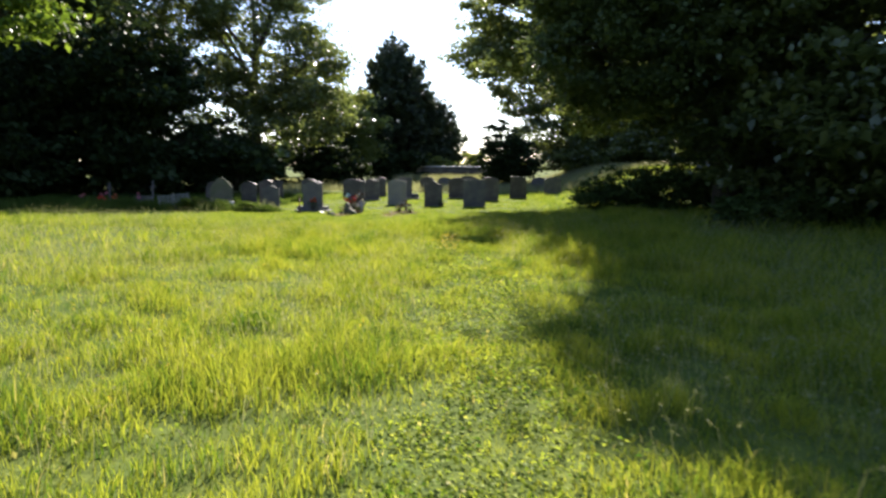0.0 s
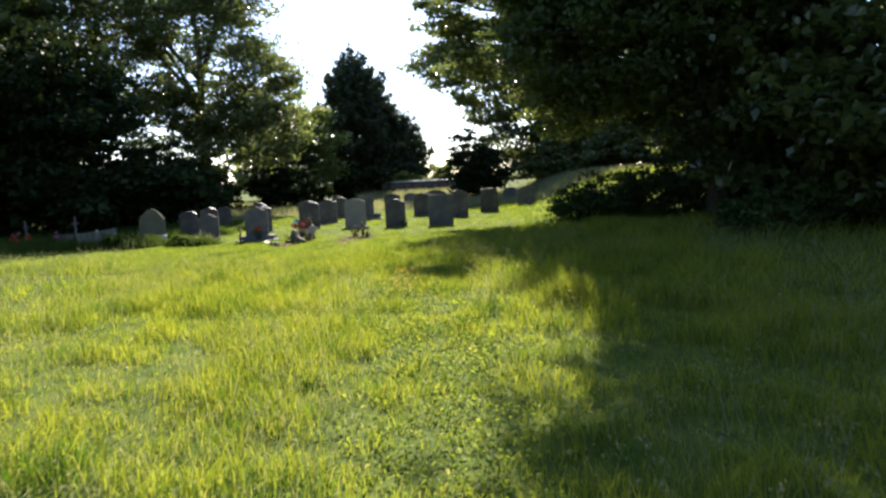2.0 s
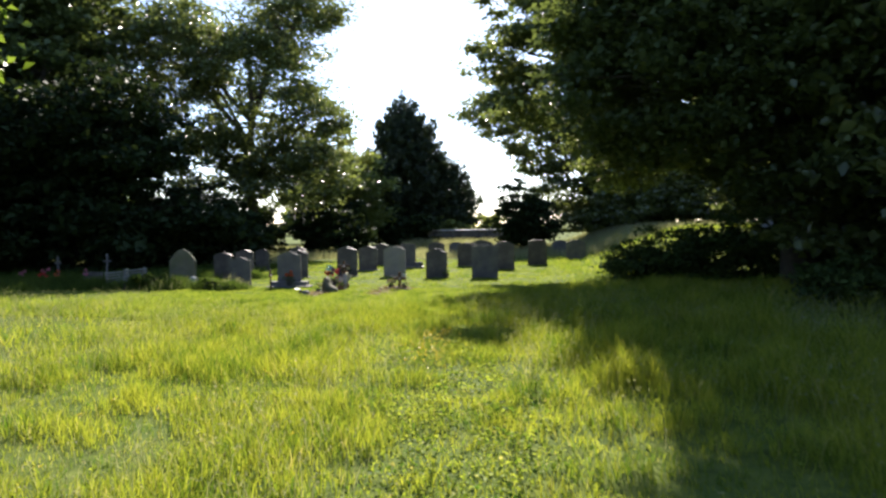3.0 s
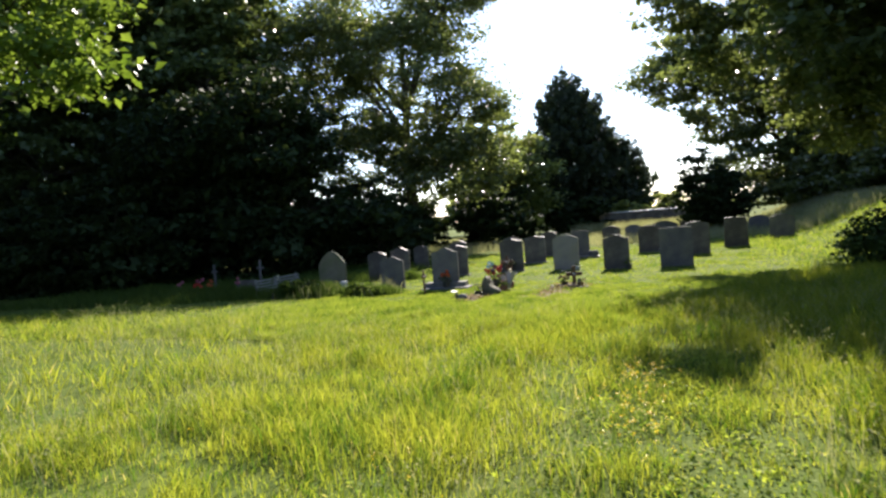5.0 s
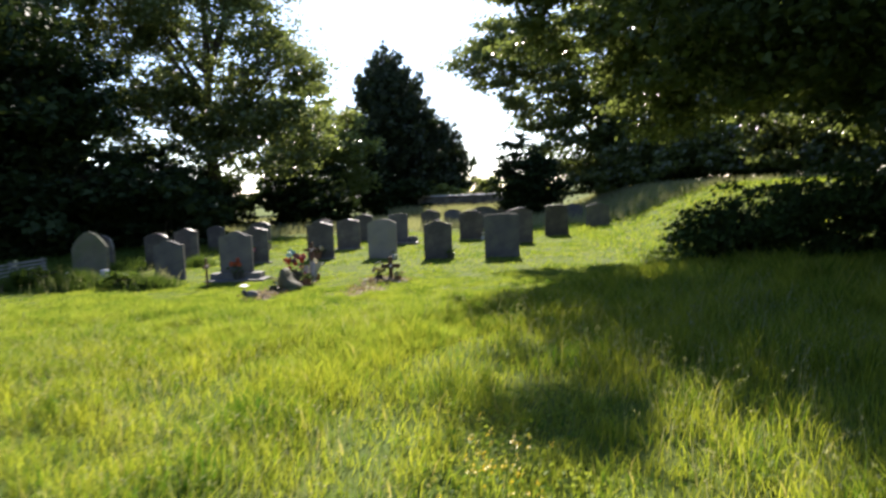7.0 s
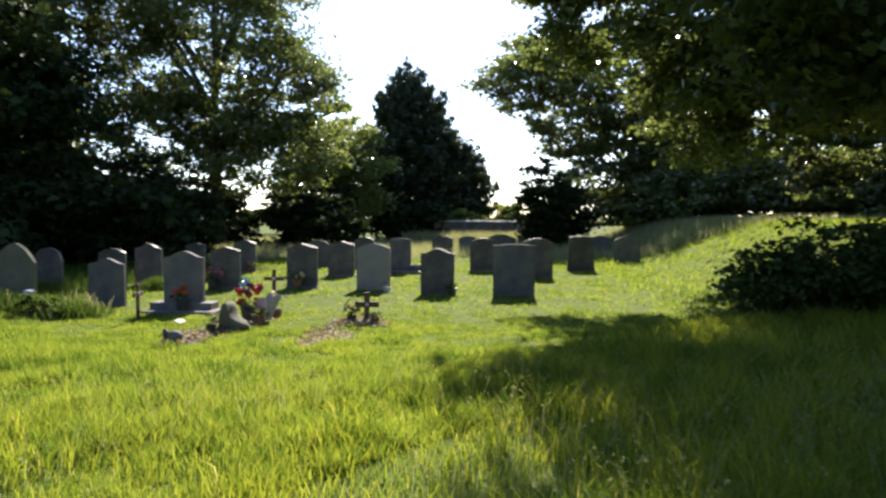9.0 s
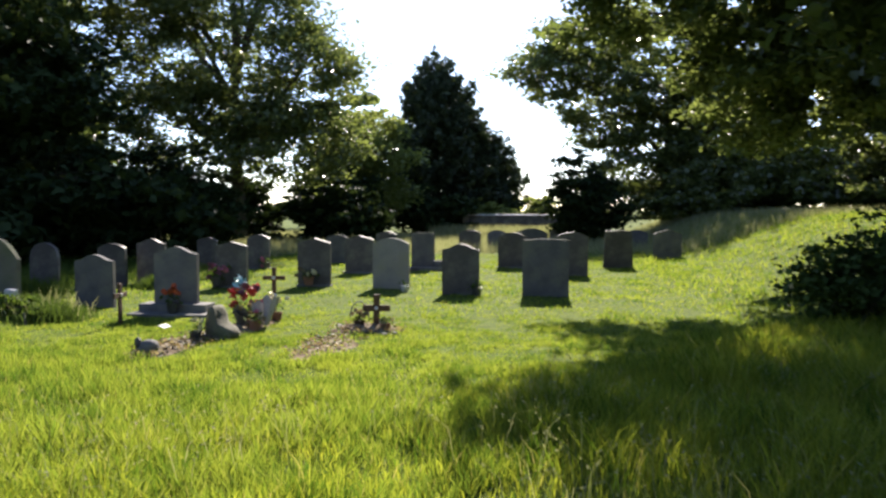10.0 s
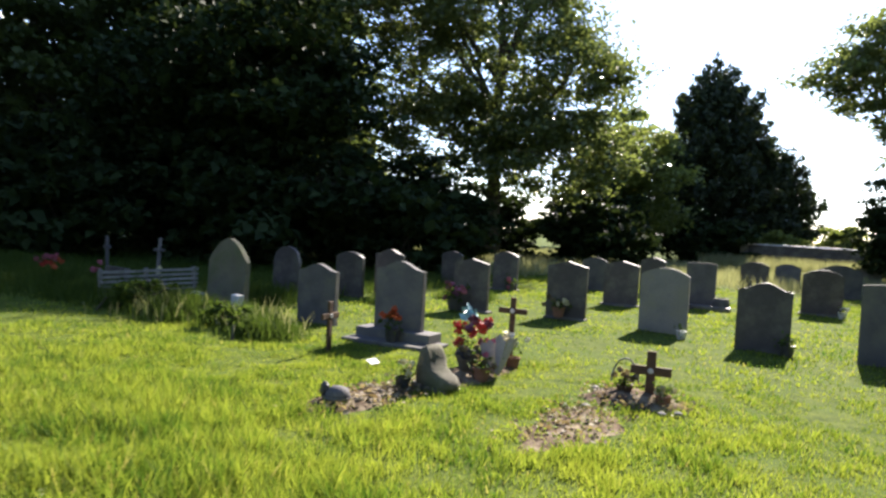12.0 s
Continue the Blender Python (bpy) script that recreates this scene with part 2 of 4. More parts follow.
# ---- blades and leaves ----
def blades(name, x, y, tall, wide, lean, mat, bend=0.35, simple=False, parent=None, tips=None):
    """Blades of grass as one mesh: each a bent, tapered strip with its own turn."""
    n = len(x)
    z0 = height(x, y)
    turn = RNG.uniform(0, 2 * math.pi, n)
    side = np.stack([np.cos(turn), np.sin(turn), np.zeros(n)], 1)
    way = RNG.uniform(0, 2 * math.pi, n)
    tip = np.stack([np.cos(way), np.sin(way), np.zeros(n)], 1) * (lean * tall * RNG.uniform(0.2, 1.0, n))[:, None]
    base = np.stack([x, y, z0 - 0.01], 1)
    up = np.array([0, 0, 1.0])
    w = (wide * RNG.uniform(0.6, 1.3, n))[:, None]
    drop = (1 - bend * lean * RNG.uniform(0.3, 1, n))[:, None]
    mid = base + tip * 0.32 + up * (tall * 0.55)[:, None]
    end = base + tip + up * tall[:, None] * drop
    if tips is not None:
        tips.append((mid, end))
    if simple:
        mid = (base + end) * 0.5 + (mid - (base + end) * 0.5) * 0.12
        v = np.stack([base - side * w, base + side * w, mid + side * w * 0.5, end], 1).reshape(-1, 3)
        i = np.arange(n)[:, None] * 4
        return big_mesh(name, v, np.concatenate([i + np.array([[0, 1, 2]]), i + np.array([[0, 2, 3]])]), mat, parent)
    v = np.stack([base - side * w, base + side * w, mid + side * w * 0.8, mid - side * w * 0.8, end], 1).reshape(-1, 3)
    i = np.arange(n)[:, None] * 5
    return big_mesh(name, v, [i + np.array([[0, 1, 2, 3]]), i + np.array([[3, 2, 4]])], mat, parent)


def leaf_arrays(centres, size, flat=0.5, long=1.5):
    """Folded leaves about the given centres."""
    n = len(centres)
    nrm = RNG.normal(size=(n, 3))
    nrm[:, 2] = np.abs(nrm[:, 2]) + flat
    nrm /= np.linalg.norm(nrm, axis=1)[:, None]
    a = np.cross(nrm, RNG.normal(size=(n, 3)))
    a /= np.linalg.norm(a, axis=1)[:, None]
    b = np.cross(nrm, a)
    s = (size * RNG.uniform(0.6, 1.35, n))[:, None]
    droop = nrm * s * 0.18
    v = np.stack([centres - a * s * long * 0.5, centres + b * s * 0.5 + droop, centres + a * s * long * 0.5 - droop, centres - b * s * 0.5 + droop], 1).reshape(-1, 3)
    i = np.arange(n)[:, None] * 4
    return v, np.concatenate([i + np.array([[0, 1, 2]]), i + np.array([[0, 2, 3]])])


def lobe_points(lobe, n, clumps, spread, shell=0.55):
    """Leaf places in one lobe of a crown: clumps gathered towards its outside."""
    cx, cy, cz, rx, ry, rz = lobe
    d = RNG.normal(size=(clumps, 3))
    d /= np.linalg.norm(d, axis=1)[:, None]
    r = RNG.uniform(shell, 1.0, clumps) ** 0.8
    lump = 1 + 0.16 * np.sin(d[:, 0] * 5 + cx) * np.cos(d[:, 1] * 4 + cy) + 0.12 * np.sin(d[:, 2] * 7 + cz)
    c = d * (r * lump)[:, None] * np.array([rx, ry, rz]) + np.array([cx, cy, cz])
    which = RNG.integers(0, clumps, n)
    size = RNG.uniform(0.6, 1.4, clumps)[which]
    return c[which] + RNG.normal(size=(n, 3)) * np.array([spread, spread, spread * 0.34]) * size[:, None]


def tree(kind, x, y, lobes, leaves, leaf, mat, label, trunk_r=0.3, clump=70, spread=0.42, flat=0.5, fork=0.4, lean=(0, 0), long=1.5):
    """A broad-leaved tree: tapered trunk, a limb with twigs to every lobe, and a crown of many leaves. Lobes are in the tree's own metres."""
    g = on_ground(x, y)
    root = empty(kind, Matrix.Translation((x, y, g)))
    top = max(l[2] + l[5] for l in lobes)
    bm = bmesh.new()
    hgt = top * 0.8
    pts = [(lean[0] * k / 6 + 0.12 * math.sin(k * 1.7 + x), lean[1] * k / 6 + 0.12 * math.cos(k * 1.3 + y), -0.1 + hgt * k / 6) for k in range(7)]
    tube(bm, pts, [trunk_r * (1.35 if k == 0 else 1 - 0.14 * k) for k in range(7)], 10)
    trunk = part("trunk", bm, M_BARK, root)
    for l in lobes:
        bm = bmesh.new()
        z0 = min(max(top * fork * 0.6, l[2] * 0.55), hgt * 0.9)
        k = z0 / hgt
        p0 = Vector((lean[0] * k, lean[1] * k, z0))
        p3 = Vector(l[:3])
        p1 = p0.lerp(p3, 0.35) + Vector((0, 0, 0.35))
        p2 = p0.lerp(p3, 0.7) + Vector((0.2, -0.1, 0.3))
        tube(bm, [p0, p1, p2, p3], [trunk_r * 0.42, trunk_r * 0.3, trunk_r * 0.2, trunk_r * 0.1], 6)
        for _ in range(7):
            d = Vector(RNG.normal(size=3)).normalized()
            e = p3 + Vector((d.x * l[3], d.y * l[4], abs(d.z) * l[5] * 0.8)) * 0.85
            q = p2.lerp(p3, float(RNG.uniform(0, 1)))
            tube(bm, [q, q.lerp(e, 0.5) + Vector((0, 0, 0.2)), e], [trunk_r * 0.13, trunk_r * 0.08, 0.012], 4)
        part("limb", bm, M_BARK, trunk)
    vol = np.array([(l[3] * l[4] * l[5]) ** 0.75 for l in lobes])
    share = (vol / vol.sum() * leaves).astype(int)
    pts = np.concatenate([lobe_points(l, int(s), max(6, int(s / clump)), spread) for l, s in zip(lobes, share)])
    pts[:, 2] = np.maximum(pts[:, 2], 0.15)
    v, f = leaf_arrays(pts, leaf, flat, long)
    big_mesh("crown", v, f, mat, root)
    return tagged(root, label, "tree")


def conifer(x, y, tall, wide, leaves, label):
    """A dark broad conifer: straight trunk, rising branches of uneven length and ragged upright sprays."""
    g = on_ground(x, y)
    root = empty("conifer", Matrix.Translation((x, y, g)))
    bm = bmesh.new()
    tube(bm, [(0, 0, -0.1), (0.05, 0, tall * 0.5), (0, 0, tall * 0.9)], [0.26, 0.15, 0.03], 8)
    part("trunk", bm, M_BARK, root)
    bm = bmesh.new()
    n = 210
    k = np.arange(n)
    u = (k / n) ** 0.85
    h = 0.3 + (tall * 0.86) * u
    r = wide * (1 - u ** 2.5) ** 0.72 * RNG.uniform(0.72, 1.12, n) + 0.25
    a = k * 2.4 + RNG.normal(size=n) * 0.2
    rise = 0.22 * r + 0.17 * tall * u ** 2 * RNG.uniform(0.1, 1.2, n)
    for q in range(n):
        e = (math.cos(a[q]) * r[q], math.sin(a[q]) * r[q], h[q] + rise[q])
        tube(bm, [(0, 0, h[q]), (e[0] * 0.55, e[1] * 0.55, h[q] + 0.3 * rise[q]), e], [0.035, 0.025, 0.008], 4)
    part("branch", bm, M_BARK, root)
    w = r + 0.3
    pick = RNG.choice(n, leaves, p=w / w.sum())
    along = RNG.uniform(0.2, 1.0, leaves) ** 0.7
    spread = 0.24 * (1.4 - along)
    bend = along ** 1.8
    pts = np.stack([np.cos(a[pick]) * r[pick] * along, np.sin(a[pick]) * r[pick] * along, h[pick] + rise[pick] * bend], 1)
    pts += RNG.normal(size=(leaves, 3)) * np.stack([spread, spread, spread * 1.1], 1)
    pts[:, 2] = np.maximum(pts[:, 2], 0.2)
    v, f = leaf_arrays(pts, np.full(leaves, 0.15), 0.1, 2.6)
    big_mesh("needles", v, f, M_NEEDLE, root)
    return tagged(root, label, "conifer")


def shrub(kind, x, y, lobes, leaves, leaf, mat, label, category="shrub", stems=9, flat=0.4, clump=45, spread=0.16, long=1.4):
    """A bush: stems from the ground and lobes of small leaves."""
    root = empty(kind, Matrix.Translation((x, y, on_ground(x, y))))
    bm = bmesh.new()
    for l in lobes:
        for _ in range(stems):
            d = Vector(RNG.normal(size=3)).normalized()
            e = Vector(l[:3]) + Vector((d.x * l[3], d.y * l[4], abs(d.z) * l[5])) * 0.8
            b = Vector((l[0] + float(RNG.normal()) * 0.2, l[1] + float(RNG.normal()) * 0.2, -0.06))
            tube(bm, [b, b.lerp(e, 0.5) + Vector((0, 0, 0.1)), e], [0.022, 0.015, 0.006], 4)
    part("stem", bm, M_BARK, root)
    vol = np.array([(l[3] * l[4] * l[5]) ** 0.75 for l in lobes])
    share = (vol / vol.sum() * leaves).astype(int)
    pts = np.concatenate([lobe_points(l, int(s), max(6, int(s / clump)), spread, 0.35) for l, s in zip(lobes, share)])
    pts[:, 2] = np.maximum(pts[:, 2], 0.03)
    v, f = leaf_arrays(pts, np.full(len(pts), leaf), flat, long)
    big_mesh("foliage", v, f, mat, root)
    return tagged(root, label, category)


# ---- ground ----
def axis(lo, hi, step, far):
    inner = np.arange(lo, hi + step / 2, step)
    out = np.array([2.0, 5, 10, 18, 30, 50, 90, 160, 300, far])
    return np.concatenate([lo - out[::-1], inner, hi + out])


gx, gy = axis(-30, 30, 0.6, 900), axis(-12, 66, 0.6, 900)
GX, GY = np.meshgrid(gx, gy)
gv = np.stack([GX, GY, height(GX, GY)], -1).reshape(-1, 3)
nx, ny = len(gx), len(gy)
gi = (np.arange(ny - 1)[:, None] * nx + np.arange(nx - 1)[None, :]).reshape(-1, 1)
ground = big_mesh("ground", gv, gi + np.array([[0, 1, nx + 1, nx]]), M_SOIL)
tagged(ground, "grassy churchyard ground with a low bank behind the graves", "ground", kind="structure")


def scatter(n, x0, x1, y0, y1):
    return RNG.uniform(x0, x1, n), RNG.uniform(y0, y1, n)


def lawn_edge(x):
    """Where the long grass gives way to the mown lawn of the graves."""
    return 17.0 + 0.35 * np.sin(x * 0.9) + np.clip(x - 0.2, 0, 5) * 1.2 + 0.22 * np.clip(-x - 3, 0, 20)


def trail(x, y):
    """1 on the trodden line through the long grass."""
    c = 1.75 + 0.25 * np.sin(y * 0.35)
    return np.exp(-((x - c) / 0.55) ** 2) * smooth01((14.5 - y) / 2.0)


PATCHES = [(-2.3, 19.1, 0.28, 0.62), (-2.15, 20.3, 0.3, 0.8), (-0.6, 20.55, 0.42, 0.36), (-0.75, 19.5, 0.33, 0.75)]


def bare(x, y):
    b = np.zeros_like(x)
    for px, py, rx, ry in PATCHES:
        b = np.maximum(b, ((x - px) / rx) ** 2 + ((y - py) / ry) ** 2 < 1 + 0.3 * wave(x, y, 0.12))
    return b


def long_grass(n, x0, x1, y0, y1, wide, simple, hole=None):
    x, y = scatter(n, x0, x1, y0, y1)
    keep = y < lawn_edge(x)
    if hole:
        inside = np.minimum(np.minimum(x - hole[0], hole[1] - x), np.minimum(y - hole[2], hole[3] - y))
        keep &= RNG.uniform(0, 1, n) > smooth01(inside / 2.0)
    else:
        inside = np.minimum(np.minimum(x - x0, x1 - x), np.minimum(y - y0, y1 - y))
        keep &= RNG.uniform(0, 1, n) < smooth01(inside / 2.0)
    x, y = x[keep], y[keep]
    tuft = 0.45 + 0.7 * lumps(x, y, 0.24) + 0.75 * lumps(x, y, 0.6, 1.0) + 0.3 * lumps(x, y, 2.2, 0.4)
    tall = (0.068 + 0.165 * np.clip(tuft, 0, 1.5) + 0.07 * smooth01((y - 8) / 6)) * RNG.uniform(0.55, 1.25, len(x))
    tall *= (1 - 0.45 * trail(x, y)) * (1 + 0.45 * smooth01((x - 2.0) / 1.2) * smooth01((y - 7) / 3))
    tall *= 1 - 0.6 * smooth01((y - lawn_edge(x) + 2.4) / 2.4)
    keep = RNG.uniform(0, 1, len(x)) < np.clip(0.55 + 0.5 * tuft, 0.5, 1)
    return blades("long_grass", x[keep], y[keep], tall[keep], np.full(keep.sum(), wide), np.full(keep.sum(), 0.75), M_GRASS, simple=simple)


LG = "long green meadow grass with seeding stems in sun and shade"
tagged(long_grass(350000, -4.4, 6.8, -1.4, 20.0, 0.0034, False), LG, "grass", kind="stuff")
tagged(long_grass(190000, -18, 17, -6, 24, 0.008, True, (-4.4, 6.8, -1.4, 20.0)), LG, "grass", kind="stuff")

tagged(long_grass(60000, -0.5, 9.5, 15.5, 25, 0.0075, True), LG, "grass", kind="stuff")

# seed heads: thin stems that stand above the blades
x, y = scatter(16000, -10, 9, 2.5, 18.2)
keep = (y < lawn_edge(x) - 0.3) & (trail(x, y) < 0.3) & (wave(x, y, 1.6, 2.0) + 0.5 * wave(x, y, 0.5) > -0.1)
x, y = x[keep], y[keep]
ends = []
tagged(blades("seed_stems", x, y, RNG.uniform(0.26, 0.5, len(x)), np.full(len(x), 0.0016), np.full(len(x), 0.75), M_HAY, 0.5, tips=ends), "pale seeding grass stems above the meadow", "grass", kind="stuff")
mid, end = ends[0]
grow = np.repeat(np.arange(len(x)), 5)
u = RNG.uniform(0.55, 1.05, len(grow))[:, None]
pts = mid[grow] * (1 - u) + end[grow] * u + RNG.normal(size=(len(grow), 3)) * 0.005
v, f = leaf_arrays(pts, np.full(len(grow), 0.0075), 0.1, 2.6)
tagged(big_mesh("seed_heads", v, f, M_HAY), "feathery pale seed heads on the meadow grass", "grass", kind="stuff")

# mown lawn round the graves: close blades near the walk, broader ones further off
def lawn(n, x0, x1, y0, y1, wide):
    x, y = scatter(n, x0, x1, y0, y1)
    inside = np.minimum(np.minimum(x - x0, x1 - x), y1 - y) * 0.7
    keep = (y > lawn_edge(x) - 2.6) & (RNG.uniform(0, 1, n) < np.clip(inside / 2.0, 0, 1))
    keep &= ~bare(x, y).astype(bool) | (RNG.uniform(0, 1, n) < 0.4)
    tuft = 0.55 + 0.5 * lumps(x, y, 0.13) + 0.5 * lumps(x, y, 0.42, 1.7) + 0.2 * lumps(x, y, 1.6, 0.7)
    keep &= RNG.uniform(0, 1, n) < np.clip(0.65 + 0.4 * tuft, 0.5, 1)
    x, y, tuft = x[keep], y[keep], tuft[keep]
    tall = (0.022 + 0.046 * np.clip(tuft, 0, 1.5) + (0.03 + 0.07 * np.clip(tuft, 0, 1.5)) * smooth01((20.4 - y) / 4.0)) * RNG.uniform(0.6, 1.3, len(x))
    ob = blades("lawn_grass", x, y, tall, wide * (1 + 0.06 * np.clip(y - 18, 0, 14)), np.full(len(x), 0.65), M_LAWN, simple=True)
    return tagged(ob, "short bright green mown grass between the graves", "grass", kind="stuff")


lawn(430000, -7.6, 4.6, 14.4, 22.5, 0.0042)
lawn(240000, -15, 11, 14.8, 37.0, 0.0095)

# low leafy herbs on the trodden line
x, y = scatter(90000, -0.6, 4.2, -0.5, 14.0)
keep = RNG.uniform(0, 1, len(x)) < np.clip(1.5 * trail(x, y) + 0.25 * lumps(x, y, 0.5, 2.2), 0.03, 1) * np.clip(0.6 + 0.8 * lumps(x, y, 0.22, 1.1), 0.1, 1)
x, y = x[keep], y[keep]
pts = np.stack([x, y, height(x, y) + (0.02 + 0.05 * np.clip(0.8 + lumps(x, y, 0.3, 0.3), 0, 1.6)) * RNG.uniform(0.5, 1.4, len(x))], 1)
v, f = leaf_arrays(pts, np.full(len(x), 0.022), 0.7, 1.4)
tagged(big_mesh("trail_herbs", v, f, M_LAWN), "low leafy clover and herbs on a trodden grass trail", "herbs", kind="stuff")

# tall pale meadow behind the graves and on the bank
x, y = scatter(54000, -18, 16, 33, 56)
keep = (y > 37 + 0.8 * np.sin(x * 0.6) - 0.5 * np.clip(x - 5, 0, 12)) | (x < -7)
x, y = x[keep], y[keep]
tall = RNG.uniform(0.3, 0.6, len(x)) * (1 - 0.3 * smooth01((x - 6) / 4))
tagged(blades("meadow_grass", x, y, tall, np.full(len(x), 0.012), np.full(len(x), 0.5), M_HAY, simple=True), "tall pale seeding grass behind the graves", "grass", kind="stuff")
x, y = scatter(30000, 4, 26, 22, 48)
tall = RNG.uniform(0.08, 0.25, len(x))
tagged(blades("bank_grass", x, y, tall, np.full(len(x), 0.014), np.full(len(x), 0.7), M_LAWN, simple=True), "sunlit green grass on the bank", "grass", kind="stuff")

# buttercups
bx = np.concatenate([RNG.normal(1.22, 0.12, 60), RNG.normal(1.32, 0.10, 40), RNG.uniform(-3.5, 1.0, 60)])
by = np.concatenate([RNG.normal(11.5, 0.45, 60), RNG.normal(10.6, 0.35, 40), RNG.uniform(3, 10, 60)])
pts = np.repeat(np.stack([bx, by, height(bx, by) + RNG.uniform(0.16, 0.27, len(bx))], 1), 6, axis=0) + RNG.normal(size=(len(bx) * 6, 3)) * 0.008
v, f = leaf_arrays(pts, np.full(len(pts), 0.009), 1.2, 1.2)
tagged(big_mesh("buttercups", v, f, M_YELLOW), "small yellow buttercup flowers among the grass", "flowers", kind="stuff")
tagged(blades("buttercup_stems", bx, by, np.full(len(bx), 0.22), np.full(len(bx), 0.003), np.full(len(bx), 0.1), M_WEED), "thin green buttercup stems among the grass", "flowers", kind="stuff")


# ---- headstones ----
def outline(w, h, shape):
    """The front of a headstone, from the foot up and round the top."""
    a, n = w / 2, 14
    pts = [(-a, 0), (a, 0)]
    for k in range(n + 1):
        u = 1 - 2 * k / n
        if shape == "arch":
            z = h - 0.16 * w * u * u
        elif shape == "ogee":
            z = h - 0.10 * w * (1 - math.cos(math.pi * min(1, abs(u) * 1.05))) / 2 * 1.6
        elif shape == "peak":
            z = h - 0.13 * w * abs(u)
        elif shape == "gothic":
            z = h - 0.44 * w * abs(u) ** 1.75
        elif shape == "round":
            z = h - 0.5 * w * (1 - math.sqrt(max(0, 1 - u * u)))
        else:
            z = h - 0.03 * w * u * u
        pts.append((a * u, z))
    return pts


def headstone(x, y, w, h, shape, mat, label, turn=0.0, tilt=0.0, thick=0.09, plinth=None, taper=0.0, kerb=False):
    root = empty("headstone", pose(x, y, on_ground(x, y), tilt, 0, turn))
    bm = bmesh.new()
    front = [bm.verts.new((px * (1 + taper * (1 - pz / h)), -thick / 2, pz - (0.08 if pz == 0 else 0))) for px, pz in outline(w, h, shape)]
    back = [bm.verts.new((v.co.x, thick / 2, v.co.z)) for v in front]
    bm.faces.new(front)
    bm.faces.new(back[::-1])
    k = len(front)
    for i in range(k):
        bm.faces.new((front[(i + 1) % k], front[i], back[i], back[(i + 1) % k]))
    edges = [e for e in bm.edges if abs(e.verts[0].co.y - e.verts[1].co.y) < 1e-4]
    bmesh.ops.bevel(bm, geom=edges, offset=0.008, segments=2, affect="EDGES")
    part("slab", bm, mat, root)
    if plinth:
        part("plinth", box(w + plinth * (1 if plinth > 0.3 else 0.6), thick + (0.22 if plinth > 0.3 else 0.1), 0.18 if plinth > 0.3 else 0.07, (0, 0, -0.03), 0.012), M_STONE, root, "low stone plinth")
    return tagged(root, label, "headstone", "churchyard headstones")


